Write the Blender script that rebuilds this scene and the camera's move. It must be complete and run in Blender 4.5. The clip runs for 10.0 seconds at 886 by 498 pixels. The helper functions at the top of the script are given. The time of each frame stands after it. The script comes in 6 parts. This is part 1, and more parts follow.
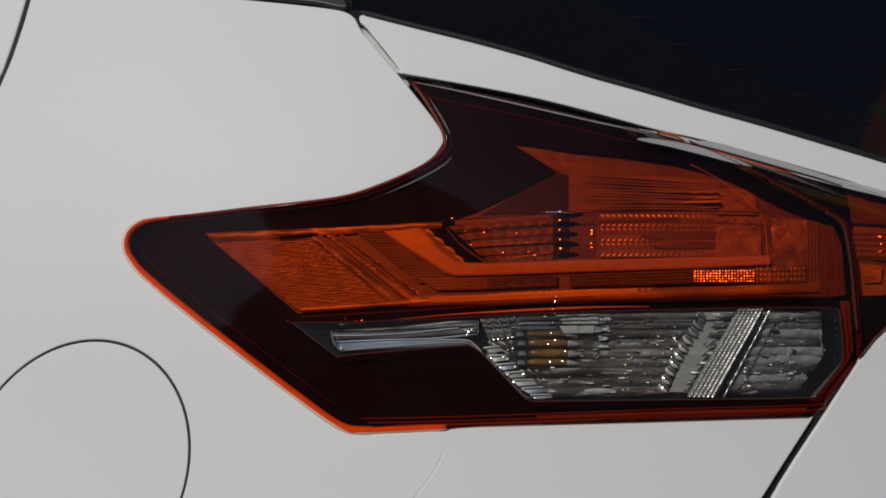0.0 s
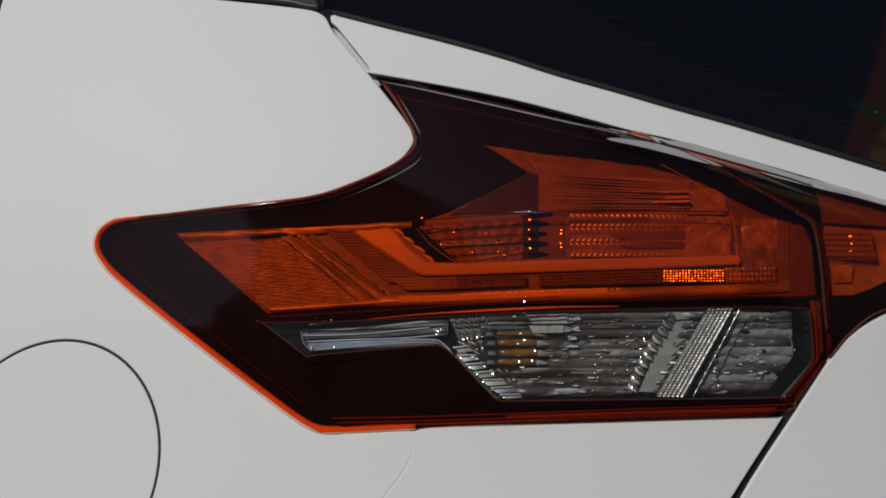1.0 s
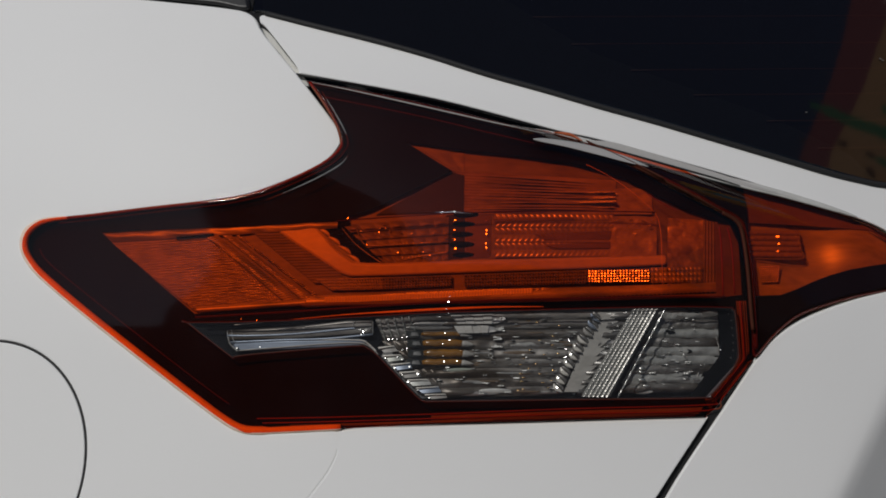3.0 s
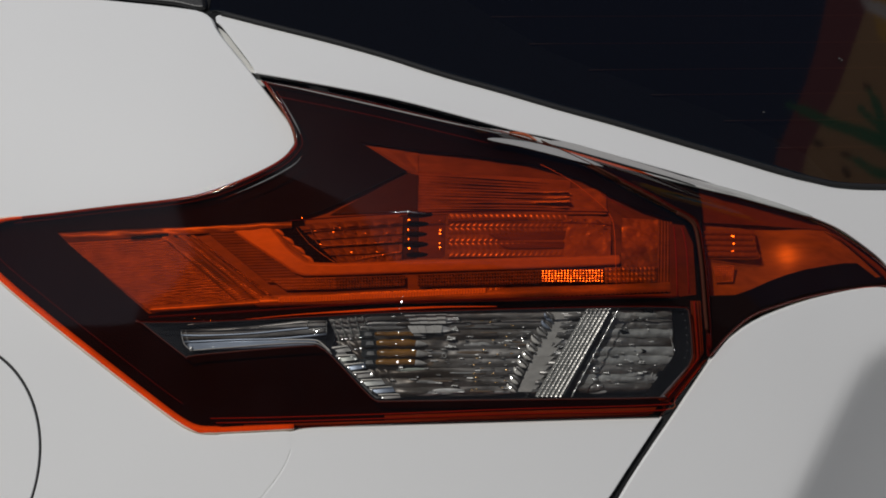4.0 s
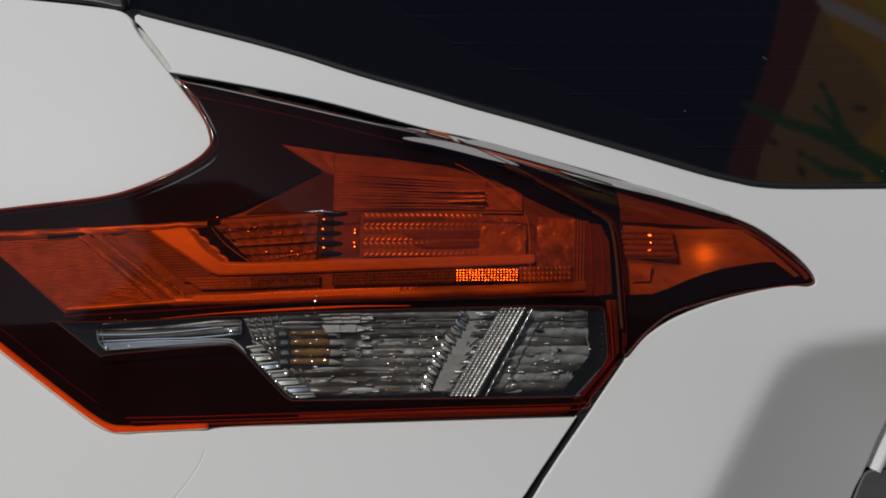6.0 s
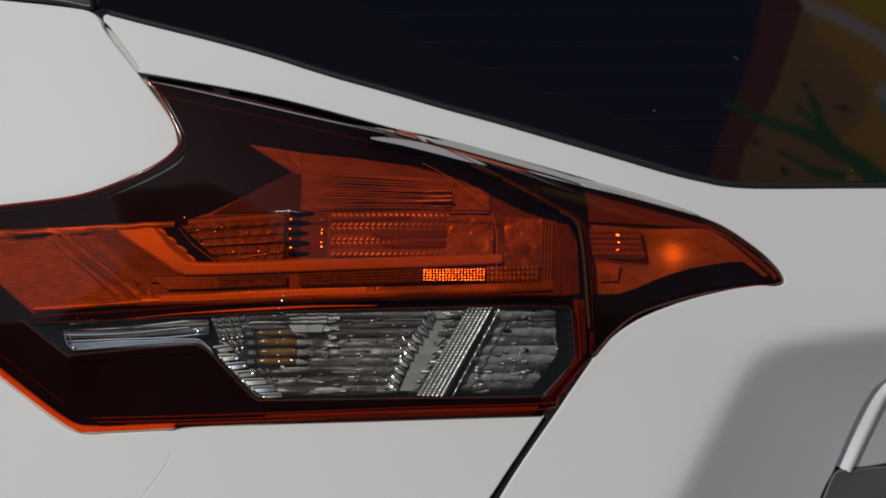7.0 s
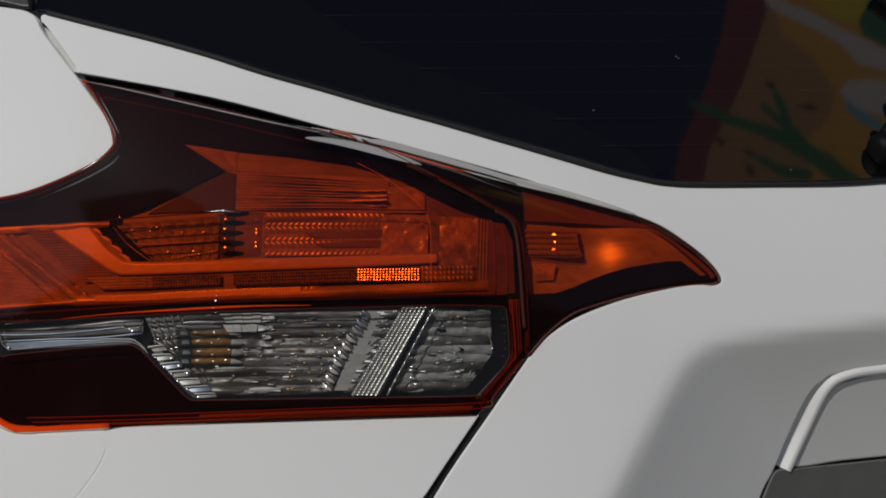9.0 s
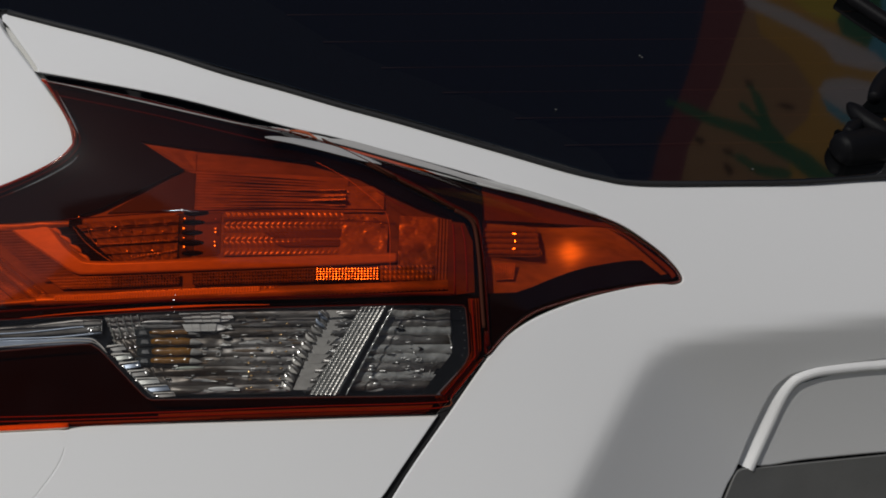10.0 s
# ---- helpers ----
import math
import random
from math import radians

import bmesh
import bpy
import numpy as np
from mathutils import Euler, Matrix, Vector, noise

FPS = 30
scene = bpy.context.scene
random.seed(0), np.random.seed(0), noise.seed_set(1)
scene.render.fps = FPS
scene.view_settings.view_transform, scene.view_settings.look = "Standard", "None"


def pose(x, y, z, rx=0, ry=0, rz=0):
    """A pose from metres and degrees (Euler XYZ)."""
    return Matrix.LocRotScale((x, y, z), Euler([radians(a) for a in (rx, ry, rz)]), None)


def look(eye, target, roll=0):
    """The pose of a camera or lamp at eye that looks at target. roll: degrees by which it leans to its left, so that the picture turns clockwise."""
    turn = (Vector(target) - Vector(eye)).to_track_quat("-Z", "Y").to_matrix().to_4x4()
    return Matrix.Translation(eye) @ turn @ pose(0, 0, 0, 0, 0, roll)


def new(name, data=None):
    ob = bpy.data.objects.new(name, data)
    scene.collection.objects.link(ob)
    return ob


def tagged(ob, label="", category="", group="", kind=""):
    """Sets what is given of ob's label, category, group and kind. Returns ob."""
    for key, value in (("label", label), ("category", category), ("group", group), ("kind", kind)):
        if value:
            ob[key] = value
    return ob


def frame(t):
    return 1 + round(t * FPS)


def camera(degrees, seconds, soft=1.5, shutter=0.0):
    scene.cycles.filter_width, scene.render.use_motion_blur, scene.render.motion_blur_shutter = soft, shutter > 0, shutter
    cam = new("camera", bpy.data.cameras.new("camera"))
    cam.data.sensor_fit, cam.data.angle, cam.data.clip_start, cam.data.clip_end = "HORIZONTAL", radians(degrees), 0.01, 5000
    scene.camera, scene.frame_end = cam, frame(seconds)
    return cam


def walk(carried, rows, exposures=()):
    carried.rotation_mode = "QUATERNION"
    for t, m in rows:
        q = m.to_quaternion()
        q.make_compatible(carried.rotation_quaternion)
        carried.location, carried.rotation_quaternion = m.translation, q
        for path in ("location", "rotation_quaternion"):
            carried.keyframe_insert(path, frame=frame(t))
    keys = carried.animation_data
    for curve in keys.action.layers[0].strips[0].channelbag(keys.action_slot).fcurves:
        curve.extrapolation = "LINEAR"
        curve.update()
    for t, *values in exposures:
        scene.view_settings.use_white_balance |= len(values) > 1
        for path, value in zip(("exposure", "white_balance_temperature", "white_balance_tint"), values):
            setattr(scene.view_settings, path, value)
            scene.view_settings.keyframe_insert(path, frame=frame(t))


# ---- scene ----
cam = camera(26.0, 10.0, soft=1.8)
EYE_Z = 0.95          # height of the slide; the lamp sits at the same level


def body(x, z):
    """Depth of the car's white skin (metres, away from the slide) at x along it and z up."""
    h = z - EYE_Z
    low, wide = max(0.0, -0.075 - h), max(0.0, x - 0.35)
    h = max(h, -0.075)
    return -0.0173 - 0.0527 * x + 0.2284 * h + 0.4706 * (x * x - wide * wide) + 0.1647 * x * h + 0.8324 * h * h - (0.1035 + 0.1647 * x) * low


def lamp(x, z):
    """The lamp's outer cover: it swells out of the skin towards its middle and falls back in a shelf under the tailgate's edge."""
    h = z - EYE_Z + 0.005
    u, v = (x - 0.18) / 0.19, h / (0.13 if h > 0 else 0.078)
    t = min(1.0, max(0.0, (x - 0.112) / 0.035))
    over = (z - 1.0199 + 0.268 * (x - 0.1361)) / 0.0042
    shelf = 1.7 * 0.0042 * math.log1p(math.exp(min(over, 60.0))) * t * t * (3 - 2 * t)
    w = min(1.0, max(0.0, (x - 0.21) / 0.13))
    proud = 0.0022 + 0.020 * (1 - w * w * (3 - 2 * w)) * math.exp(-u * u - v * v) + 0.11 * 0.008 * math.log1p(math.exp((h - 0.018) / 0.008))
    return body(x, z) - proud + min(shelf, proud - 0.0006)


def gate(x, z):
    """The tailgate: the skin, folded inwards below and inside the crease round the plate's recess."""
    a = 0.93 * (0.865 * (x - 0.3356) - 0.502 * (z - 0.7807))
    b = 1.15 * (0.0948 * (x - 0.4327) + 0.9955 * (0.8872 - z))
    s = -math.log(math.exp(-a / 0.010) + math.exp(-b / 0.010)) * 0.010 if min(a, b) > -0.3 else -0.3
    s = math.log1p(math.exp(min(s / 0.0028, 60.0))) * 0.0028
    return body(x, z) + 0.44 * (1 - math.exp(-s / 0.60))


def pane(x, z):
    """The sloping rear window."""
    return 0.046 + 0.242 * (x - 0.368) + 0.93 * (z - EYE_Z - 0.045)


def shell(x, z):
    return max(body(x, z), pane(x, z)) + 0.20


# seconds, metres along the slide, pitch, roll
ROWS = [
    (0.0, -0.0000, 0.000, -0.000),
    (0.5, 0.0106, -0.002, -0.010),
    (1.0, 0.0202, -0.005, 0.009),
    (1.5, 0.0319, -0.004, 0.010),
    (2.0, 0.0433, -0.004, -0.007),
    (2.5, 0.0553, 0.003, 0.032),
    (4.0, 0.1006, -0.004, 0.024),
    (4.5, 0.1135, 0.000, 0.059),
    (5.0, 0.1271, -0.002, 0.073),
    (5.5, 0.1437, -0.016, 0.064),
    (7.0, 0.1792, -0.035, 0.104),
    (7.5, 0.1914, -0.034, 0.139),
    (8.0, 0.2032, -0.038, 0.108),
    (8.5, 0.2151, -0.046, 0.175),
    (9.0, 0.2228, -0.051, 0.155),
    (9.5, 0.2360, -0.059, 0.172),
    (10.0, 0.2500, -0.075, 0.183),
]
walk(cam, [(t, pose(x, -1.30, EYE_Z, 90 + pitch, roll, 0)) for t, x, pitch, roll in ROWS])

# ---------------------------------------------------------------- light
from mathutils.geometry import delaunay_2d_cdt as cdt

SUN = Vector((-0.42, -0.73, 0.54)).normalized()
world = bpy.data.worlds.new("sky")
scene.world = world
world.use_nodes = True
wn = world.node_tree.nodes
sky = wn.new("ShaderNodeTexSky")
sky.sky_type = "NISHITA"
sky.sun_disc = False
sky.air_density, sky.dust_density, sky.ozone_density = 0.75, 0.4, 1.2
sky.sun_elevation = math.asin(SUN.z)
sky.sun_rotation = math.atan2(SUN.x, SUN.y)
wn["Background"].inputs["Strength"].default_value = 0.049
world.node_tree.links.new(sky.outputs["Color"], wn["Background"].inputs["Color"])
sun_data = bpy.data.lights.new("sun", "SUN")
sun_data.energy, sun_data.angle, sun_data.color = 1.92, radians(0.6), (1.0, 0.968, 0.918)
sun = new("sun", sun_data)
sun.matrix_world = look(SUN * 20, (0, 0, 0))
scene.view_settings.exposure = 0.0


# ---------------------------------------------------------------- materials
def material(name, base, rough=0.5, metal=0.0, coat=0.0, grain=0.08, size=30.0, bump=0.0, fine=400.0, patch=0.0, spec=0.5, haze=0.03, along=1.0, blotch=None):
    """A Principled surface with grain at two scales, drawn out sideways where along is below 1; bump is its fine relief."""
    m = bpy.data.materials.new(name)
    m.use_nodes = True
    n, l = m.node_tree.nodes, m.node_tree.links
    p = n["Principled BSDF"]
    p.inputs["Roughness"].default_value, p.inputs["Metallic"].default_value = rough, metal
    p.inputs["Coat Weight"].default_value, p.inputs["Coat Roughness"].default_value = coat, haze
    p.inputs["Specular IOR Level"].default_value = spec
    at = n.new("ShaderNodeTexCoord")
    drawn = n.new("ShaderNodeVectorMath")
    drawn.operation = "MULTIPLY"
    drawn.inputs[1].default_value = (along, 1, 1)
    l.new(at.outputs["Object"], drawn.inputs[0])
    coarse, small = n.new("ShaderNodeTexNoise"), n.new("ShaderNodeTexNoise")
    coarse.inputs["Scale"].default_value, small.inputs["Scale"].default_value = size, fine
    for t in (coarse, small):
        t.inputs["Detail"].default_value = 4.0
        l.new(drawn.outputs["Vector"], t.inputs["Vector"])
    both = n.new("ShaderNodeMix")
    both.inputs["Factor"].default_value = 0.4
    l.new(coarse.outputs["Fac"], both.inputs["A"])
    l.new(small.outputs["Fac"], both.inputs["B"])
    ramp = n.new("ShaderNodeMapRange")
    ramp.inputs["From Min"].default_value, ramp.inputs["From Max"].default_value = 0.3, 0.7
    ramp.inputs["To Min"].default_value, ramp.inputs["To Max"].default_value = 1 - grain, 1 + grain
    l.new(both.outputs["Result"], ramp.inputs["Value"])
    tint = n.new("ShaderNodeVectorMath")
    tint.operation = "SCALE"
    tint.inputs[0].default_value = base
    l.new(ramp.outputs["Result"], tint.inputs["Scale"])
    if blotch:
        cloud, edge, blend = n.new("ShaderNodeTexNoise"), n.new("ShaderNodeMapRange"), n.new("ShaderNodeMix")
        cloud.inputs["Scale"].default_value, cloud.inputs["Detail"].default_value = size * 0.45, 3.0
        edge.inputs["From Min"].default_value, edge.inputs["From Max"].default_value = 0.42, 0.62
        blend.data_type = "RGBA"
        blend.inputs[7].default_value = (*blotch, 1)
        l.new(drawn.outputs["Vector"], cloud.inputs["Vector"])
        l.new(cloud.outputs["Fac"], edge.inputs["Value"])
        l.new(edge.outputs["Result"], blend.inputs[0])
        l.new(tint.outputs["Vector"], blend.inputs[6])
        l.new(blend.outputs[2], p.inputs["Base Color"])
    else:
        l.new(tint.outputs["Vector"], p.inputs["Base Color"])
    if patch:
        r = n.new("ShaderNodeMapRange")
        r.inputs["To Min"].default_value, r.inputs["To Max"].default_value = rough, rough + patch
        l.new(coarse.outputs["Fac"], r.inputs["Value"])
        l.new(r.outputs["Result"], p.inputs["Roughness"])
    if bump:
        b = n.new("ShaderNodeBump")
        b.inputs["Strength"].default_value, b.inputs["Distance"].default_value = bump, 0.001
        l.new(small.outputs["Fac"], b.inputs["Height"])
        l.new(b.outputs["Normal"], p.inputs["Normal"])
    return m


def clear(name, tint, rough=0.02, ior=1.49, veil=0.0):
    """Thin moulded plastic or glass: tinted see-through, with a glossy face and a bluish veil painted on as haze."""
    m = bpy.data.materials.new(name)
    m.use_nodes = True
    n, l = m.node_tree.nodes, m.node_tree.links
    n.remove(n["Principled BSDF"])
    t, g, mix, f = (n.new("ShaderNode" + k) for k in ("BsdfTransparent", "BsdfGlossy", "MixShader", "Fresnel"))
    t.inputs["Color"].default_value = (*tint, 1)
    g.inputs["Roughness"].default_value = rough
    f.inputs["IOR"].default_value = ior
    l.new(f.outputs["Fac"], mix.inputs["Fac"])
    d, film, at, cloud, r = (n.new("ShaderNode" + k) for k in ("BsdfDiffuse", "MixShader", "TexCoord", "TexNoise", "MapRange"))
    d.inputs["Color"].default_value = (0.54, 0.55, 0.64, 1)
    cloud.inputs["Scale"].default_value, cloud.inputs["Detail"].default_value = 26.0, 6.0
    r.inputs["From Min"].default_value, r.inputs["From Max"].default_value = 0.3, 0.7
    r.inputs["To Min"].default_value, r.inputs["To Max"].default_value = 0.6 * veil, 1.4 * veil
    l.new(at.outputs["Object"], cloud.inputs["Vector"])
    l.new(cloud.outputs["Fac"], r.inputs["Value"])
    l.new(r.outputs["Result"], film.inputs["Fac"])
    l.new(t.outputs["BSDF"], film.inputs[1])
    l.new(d.outputs["BSDF"], film.inputs[2])
    l.new(film.outputs["Shader"], mix.inputs[1])
    l.new(g.outputs["BSDF"], mix.inputs[2])
    l.new(mix.outputs["Shader"], n["Material Output"].inputs["Surface"])
    return m


def canvas(name, colour):
    """Printed cloth that lets part of the sunlight through."""
    m = material(name, colour, 0.9, grain=0.12, size=6, fine=120)
    n, l = m.node_tree.nodes, m.node_tree.links
    t, mix = n.new("ShaderNodeBsdfTranslucent"), n.new("ShaderNodeMixShader")
    t.inputs["Color"].default_value = (*colour, 1)
    mix.inputs["Fac"].default_value = 0.92
    l.new(n["Principled BSDF"].outputs["BSDF"], mix.inputs[1])
    l.new(t.outputs["BSDF"], mix.inputs[2])
    l.new(mix.outputs["Shader"], n["Material Output"].inputs["Surface"])
    return m


WHITE = material("white_car_paint", (0.80, 0.80, 0.795), 0.5, coat=0.22, spec=0.0, haze=0.45, grain=0.012, size=9, fine=900, bump=0.012)
EDGE_DARK = material("dark_red_lens_edge", (0.065, 0.021, 0.013), 0.6, spec=0.04, grain=0.15, size=60)
EDGE_MID = material("brown_red_lens_edge", (0.20, 0.050, 0.020), 0.45, spec=0.12, grain=0.15, size=60)
# White greyed in colour, for shade on one flange and a reflected strip.
GREYED = material("greyed_white", (0.50, 0.50, 0.48), 0.6, spec=0.2)
SEAM = material("black_sealant", (0.012, 0.012, 0.013), 0.7, bump=0.3)
DARK = material("black_shade_backing", (0.006, 0.006, 0.007), 0.9)
BEZEL = material("satin_black_bezel", (0.0045, 0.005, 0.006), 0.65, spec=0.06, grain=0.25, size=60, bump=0.1, fine=700)
PLASTIC = material("black_plastic", (0.012, 0.012, 0.013), 0.42, grain=0.2, bump=0.15, fine=900)
GREY = material("dark_grey_plastic", (0.15, 0.15, 0.145), 0.55, grain=0.15, bump=0.3, fine=1200)
RED = clear("red_lamp_plastic", (0.96, 0.094, 0.004), 0.05, 1.35, 0.0045)
CLEAR = clear("clear_lamp_plastic", (0.93, 0.94, 0.94), veil=0.02)
GLASS = clear("tinted_window_glass", (0.16, 0.18, 0.19), 0.04, 1.78)
# Lens edge brightened in colour, as where light shines through it.
RIM_LIT = material("red_lens_edge", (0.80, 0.62, 0.5), 0.45, spec=0.1, grain=0.15, size=60)
CHROME = material("chrome_reflector", (0.86, 0.86, 0.86), 0.2, metal=1.0, grain=0.05, size=200, patch=0.1)
SILVER = material("bright_prism_mirror", (0.74, 0.74, 0.72), 0.31, metal=1.0, grain=0.3, size=120)
BEAD = material("bright_bead_plastic", (0.66, 0.64, 0.61), 0.36, metal=0.7, grain=0.2, size=220, patch=0.2)
STEEL = material("metallised_reflector", (0.46, 0.46, 0.45), 0.34, metal=0.85, grain=0.2, size=220, patch=0.2, bump=0.35, fine=1100)
GLOOM = material("smoked_reflector", (0.30, 0.29, 0.28), 0.3, metal=0.8, grain=0.2, size=200, patch=0.2)
# Darkened copy of the satin reflector: dimmer light put into colour.
DIM = material("dim_satin_reflector", (0.165, 0.165, 0.165), 0.42, metal=0.15, spec=0.25, grain=0.4, size=120, patch=0.2, along=0.25)
# Sideways streaks and blotches stand for smears mirrored in the flutes.
SMOKE = material("smoky_flute_plastic", (0.19, 0.18, 0.17), 0.24, metal=0.5, grain=0.6, size=90, patch=0.3, fine=600, along=0.2, blotch=(0.060, 0.046, 0.034))
FROST = material("frosted_pale_plastic", (0.30, 0.29, 0.275), 0.5, grain=0.25, size=130, along=0.5)
HOT = material("frosted_reflector", (0.42, 0.50, 0.34), 0.42, metal=0.35, grain=0.35, size=120, along=0.15)
SATIN = material("satin_reflector", (0.46, 0.46, 0.45), 0.32, metal=0.35, grain=0.38, size=110, patch=0.25, bump=0.12, fine=600, along=0.35, blotch=(0.22, 0.25, 0.20))
MILK = material("milky_light_guide", (0.44, 0.43, 0.40), 0.3, grain=0.3, size=45, coat=0.5, along=0.35)
PALE = material("pale_light_guide", (0.62, 0.60, 0.56), 0.3, grain=0.22, size=45, coat=0.5, along=0.35)
BAR = material("smoky_light_bar", (0.24, 0.28, 0.35), 0.42, metal=0.5, grain=0.35, size=90, along=0.1)
BRASS = material("amber_tinted_mirror", (0.85, 0.55, 0.25), 0.22, metal=1.0)
PRISM = material("small_prism_plastic", (0.36, 0.36, 0.34), 0.3, metal=0.25, grain=0.35, size=110, fine=900)
TAN = material("warm_smoky_plastic", (0.15, 0.105, 0.070), 0.35, metal=0.3, grain=0.4, size=120, along=0.3)
SHADE = material("dull_brown_plastic_and_shade", (0.020, 0.022, 0.022), 0.5, spec=0.2, grain=0.35, size=80, along=0.3)
MAROON = material("dull_red_plastic_and_shade", (0.14, 0.12, 0.13), 0.6, spec=0.1, grain=0.3, size=70, along=0.3)
LITRED = material("sunlit_red_plastic", (0.42, 0.095, 0.035), 0.35, spec=0.3, grain=0.2, size=80)
# Darker greyed white, for a shaded edge and a mirrored patch.
GREYED_DARK = material("darker_greyed_white", (0.42, 0.41, 0.40), 0.6, spec=0.1, grain=0.05)
FLUTE = material("brown_fluted_plastic", (0.30, 0.30, 0.29), 0.3, metal=0.25, grain=0.35, size=110, along=0.4)
WIPER = material("matt_black_plastic", (0.005, 0.005, 0.006), 0.5, spec=0.10, grain=0.2, bump=0.2, fine=900)
AMBER = material("amber_bulb_glass", (0.17, 0.075, 0.008), 0.2, coat=1.0, grain=0.5, size=160, along=0.4)
RUBBER = material("tyre_rubber", (0.02, 0.02, 0.02), 0.8, bump=0.4)
ALLOY = material("wheel_alloy", (0.5, 0.5, 0.51), 0.35, metal=0.9)
WIRE = material("heater_wire", (0.085, 0.035, 0.025), 0.6)
FRIT = material("black_enamel_border", (0.024, 0.024, 0.024), 0.5, grain=0.05)
PAVING = material("pale_concrete", (0.31, 0.30, 0.26), 0.85, grain=0.25, size=1.5, fine=60, bump=0.6)


# ---------------------------------------------------------------- mesh tools
def link_part(ob, parent):
    ob.parent = parent
    if parent is not None and parent.type == "EMPTY":
        ob.matrix_parent_inverse = Matrix.Translation(parent.location).inverted()
    return ob


def part(name, data, mat, parent, label="", smooth=True):
    """Links a bmesh, or (vertices, faces), as one mesh object under a thing or part."""
    mesh = bpy.data.meshes.new(name)
    if isinstance(data, bmesh.types.BMesh):
        data.to_mesh(mesh)
        data.free()
    else:
        mesh.from_pydata([tuple(v) for v in data[0]], [], data[1])
    mesh.polygons.foreach_set("use_smooth", [smooth] * len(mesh.polygons))
    mesh.materials.append(mat)
    mesh.update()
    ob = new(name, mesh)
    if label:
        ob["label"] = label
    return link_part(ob, parent)


def rounded(points, n=5, closed=True):
    """A smooth curve through 2D or 3D points (Catmull-Rom)."""
    p = [Vector(q) for q in points]
    k, out = len(p), []
    for i in range(k if closed else k - 1):
        a, b, c, d = ((p[(i + j) % k] if closed else p[min(max(i + j, 0), k - 1)]) for j in (-1, 0, 1, 2))
        for s in range(n):
            t = s / n
            out.append(0.5 * ((2 * b) + (c - a) * t + (2 * a - 5 * b + 4 * c - d) * t * t + (3 * b - a - 3 * c + d) * t ** 3))
    if not closed:
        out.append(p[-1])
    return [tuple(q) for q in out]


def straight(points, gap=0.008):
    """A polygon with sharp corners, its sides cut into short pieces."""
    out = []
    for a, b in zip(points, points[1:] + points[:1]):
        n = max(1, int(math.dist(a, b) / gap))
        out += [(a[0] + (b[0] - a[0]) * i / n, a[1] + (b[1] - a[1]) * i / n) for i in range(n)]
    return out


def inside(q, loop):
    """Which of the points q (n x 2) lie within the loop."""
    a = np.array(loop)
    b = np.roll(a, -1, 0)
    x, z = q[:, :1], q[:, 1:]
    cross = (a[:, 1] > z) != (b[:, 1] > z)
    dz = np.where(b[:, 1] == a[:, 1], 1e-12, b[:, 1] - a[:, 1])
    return (cross & (x < (b[:, 0] - a[:, 0]) * (z - a[:, 1]) / dz + a[:, 0])).sum(1) % 2 == 1


def nearest(q, loop):
    """Distance from the points q to the loop, and the nearest points of it."""
    a = np.array(loop)
    d = np.roll(a, -1, 0) - a
    best, foot = np.full(len(q), 9.0), np.zeros_like(q)
    for o, e in zip(a, d):
        t = np.clip(((q - o) @ e) / max(e @ e, 1e-14), 0, 1)
        p = o + t[:, None] * e
        w = np.linalg.norm(q - p, axis=1)
        less = w < best
        best[less], foot[less] = w[less], p[less]
    return best, foot


def away(q, loop):
    return nearest(q, loop)[0]


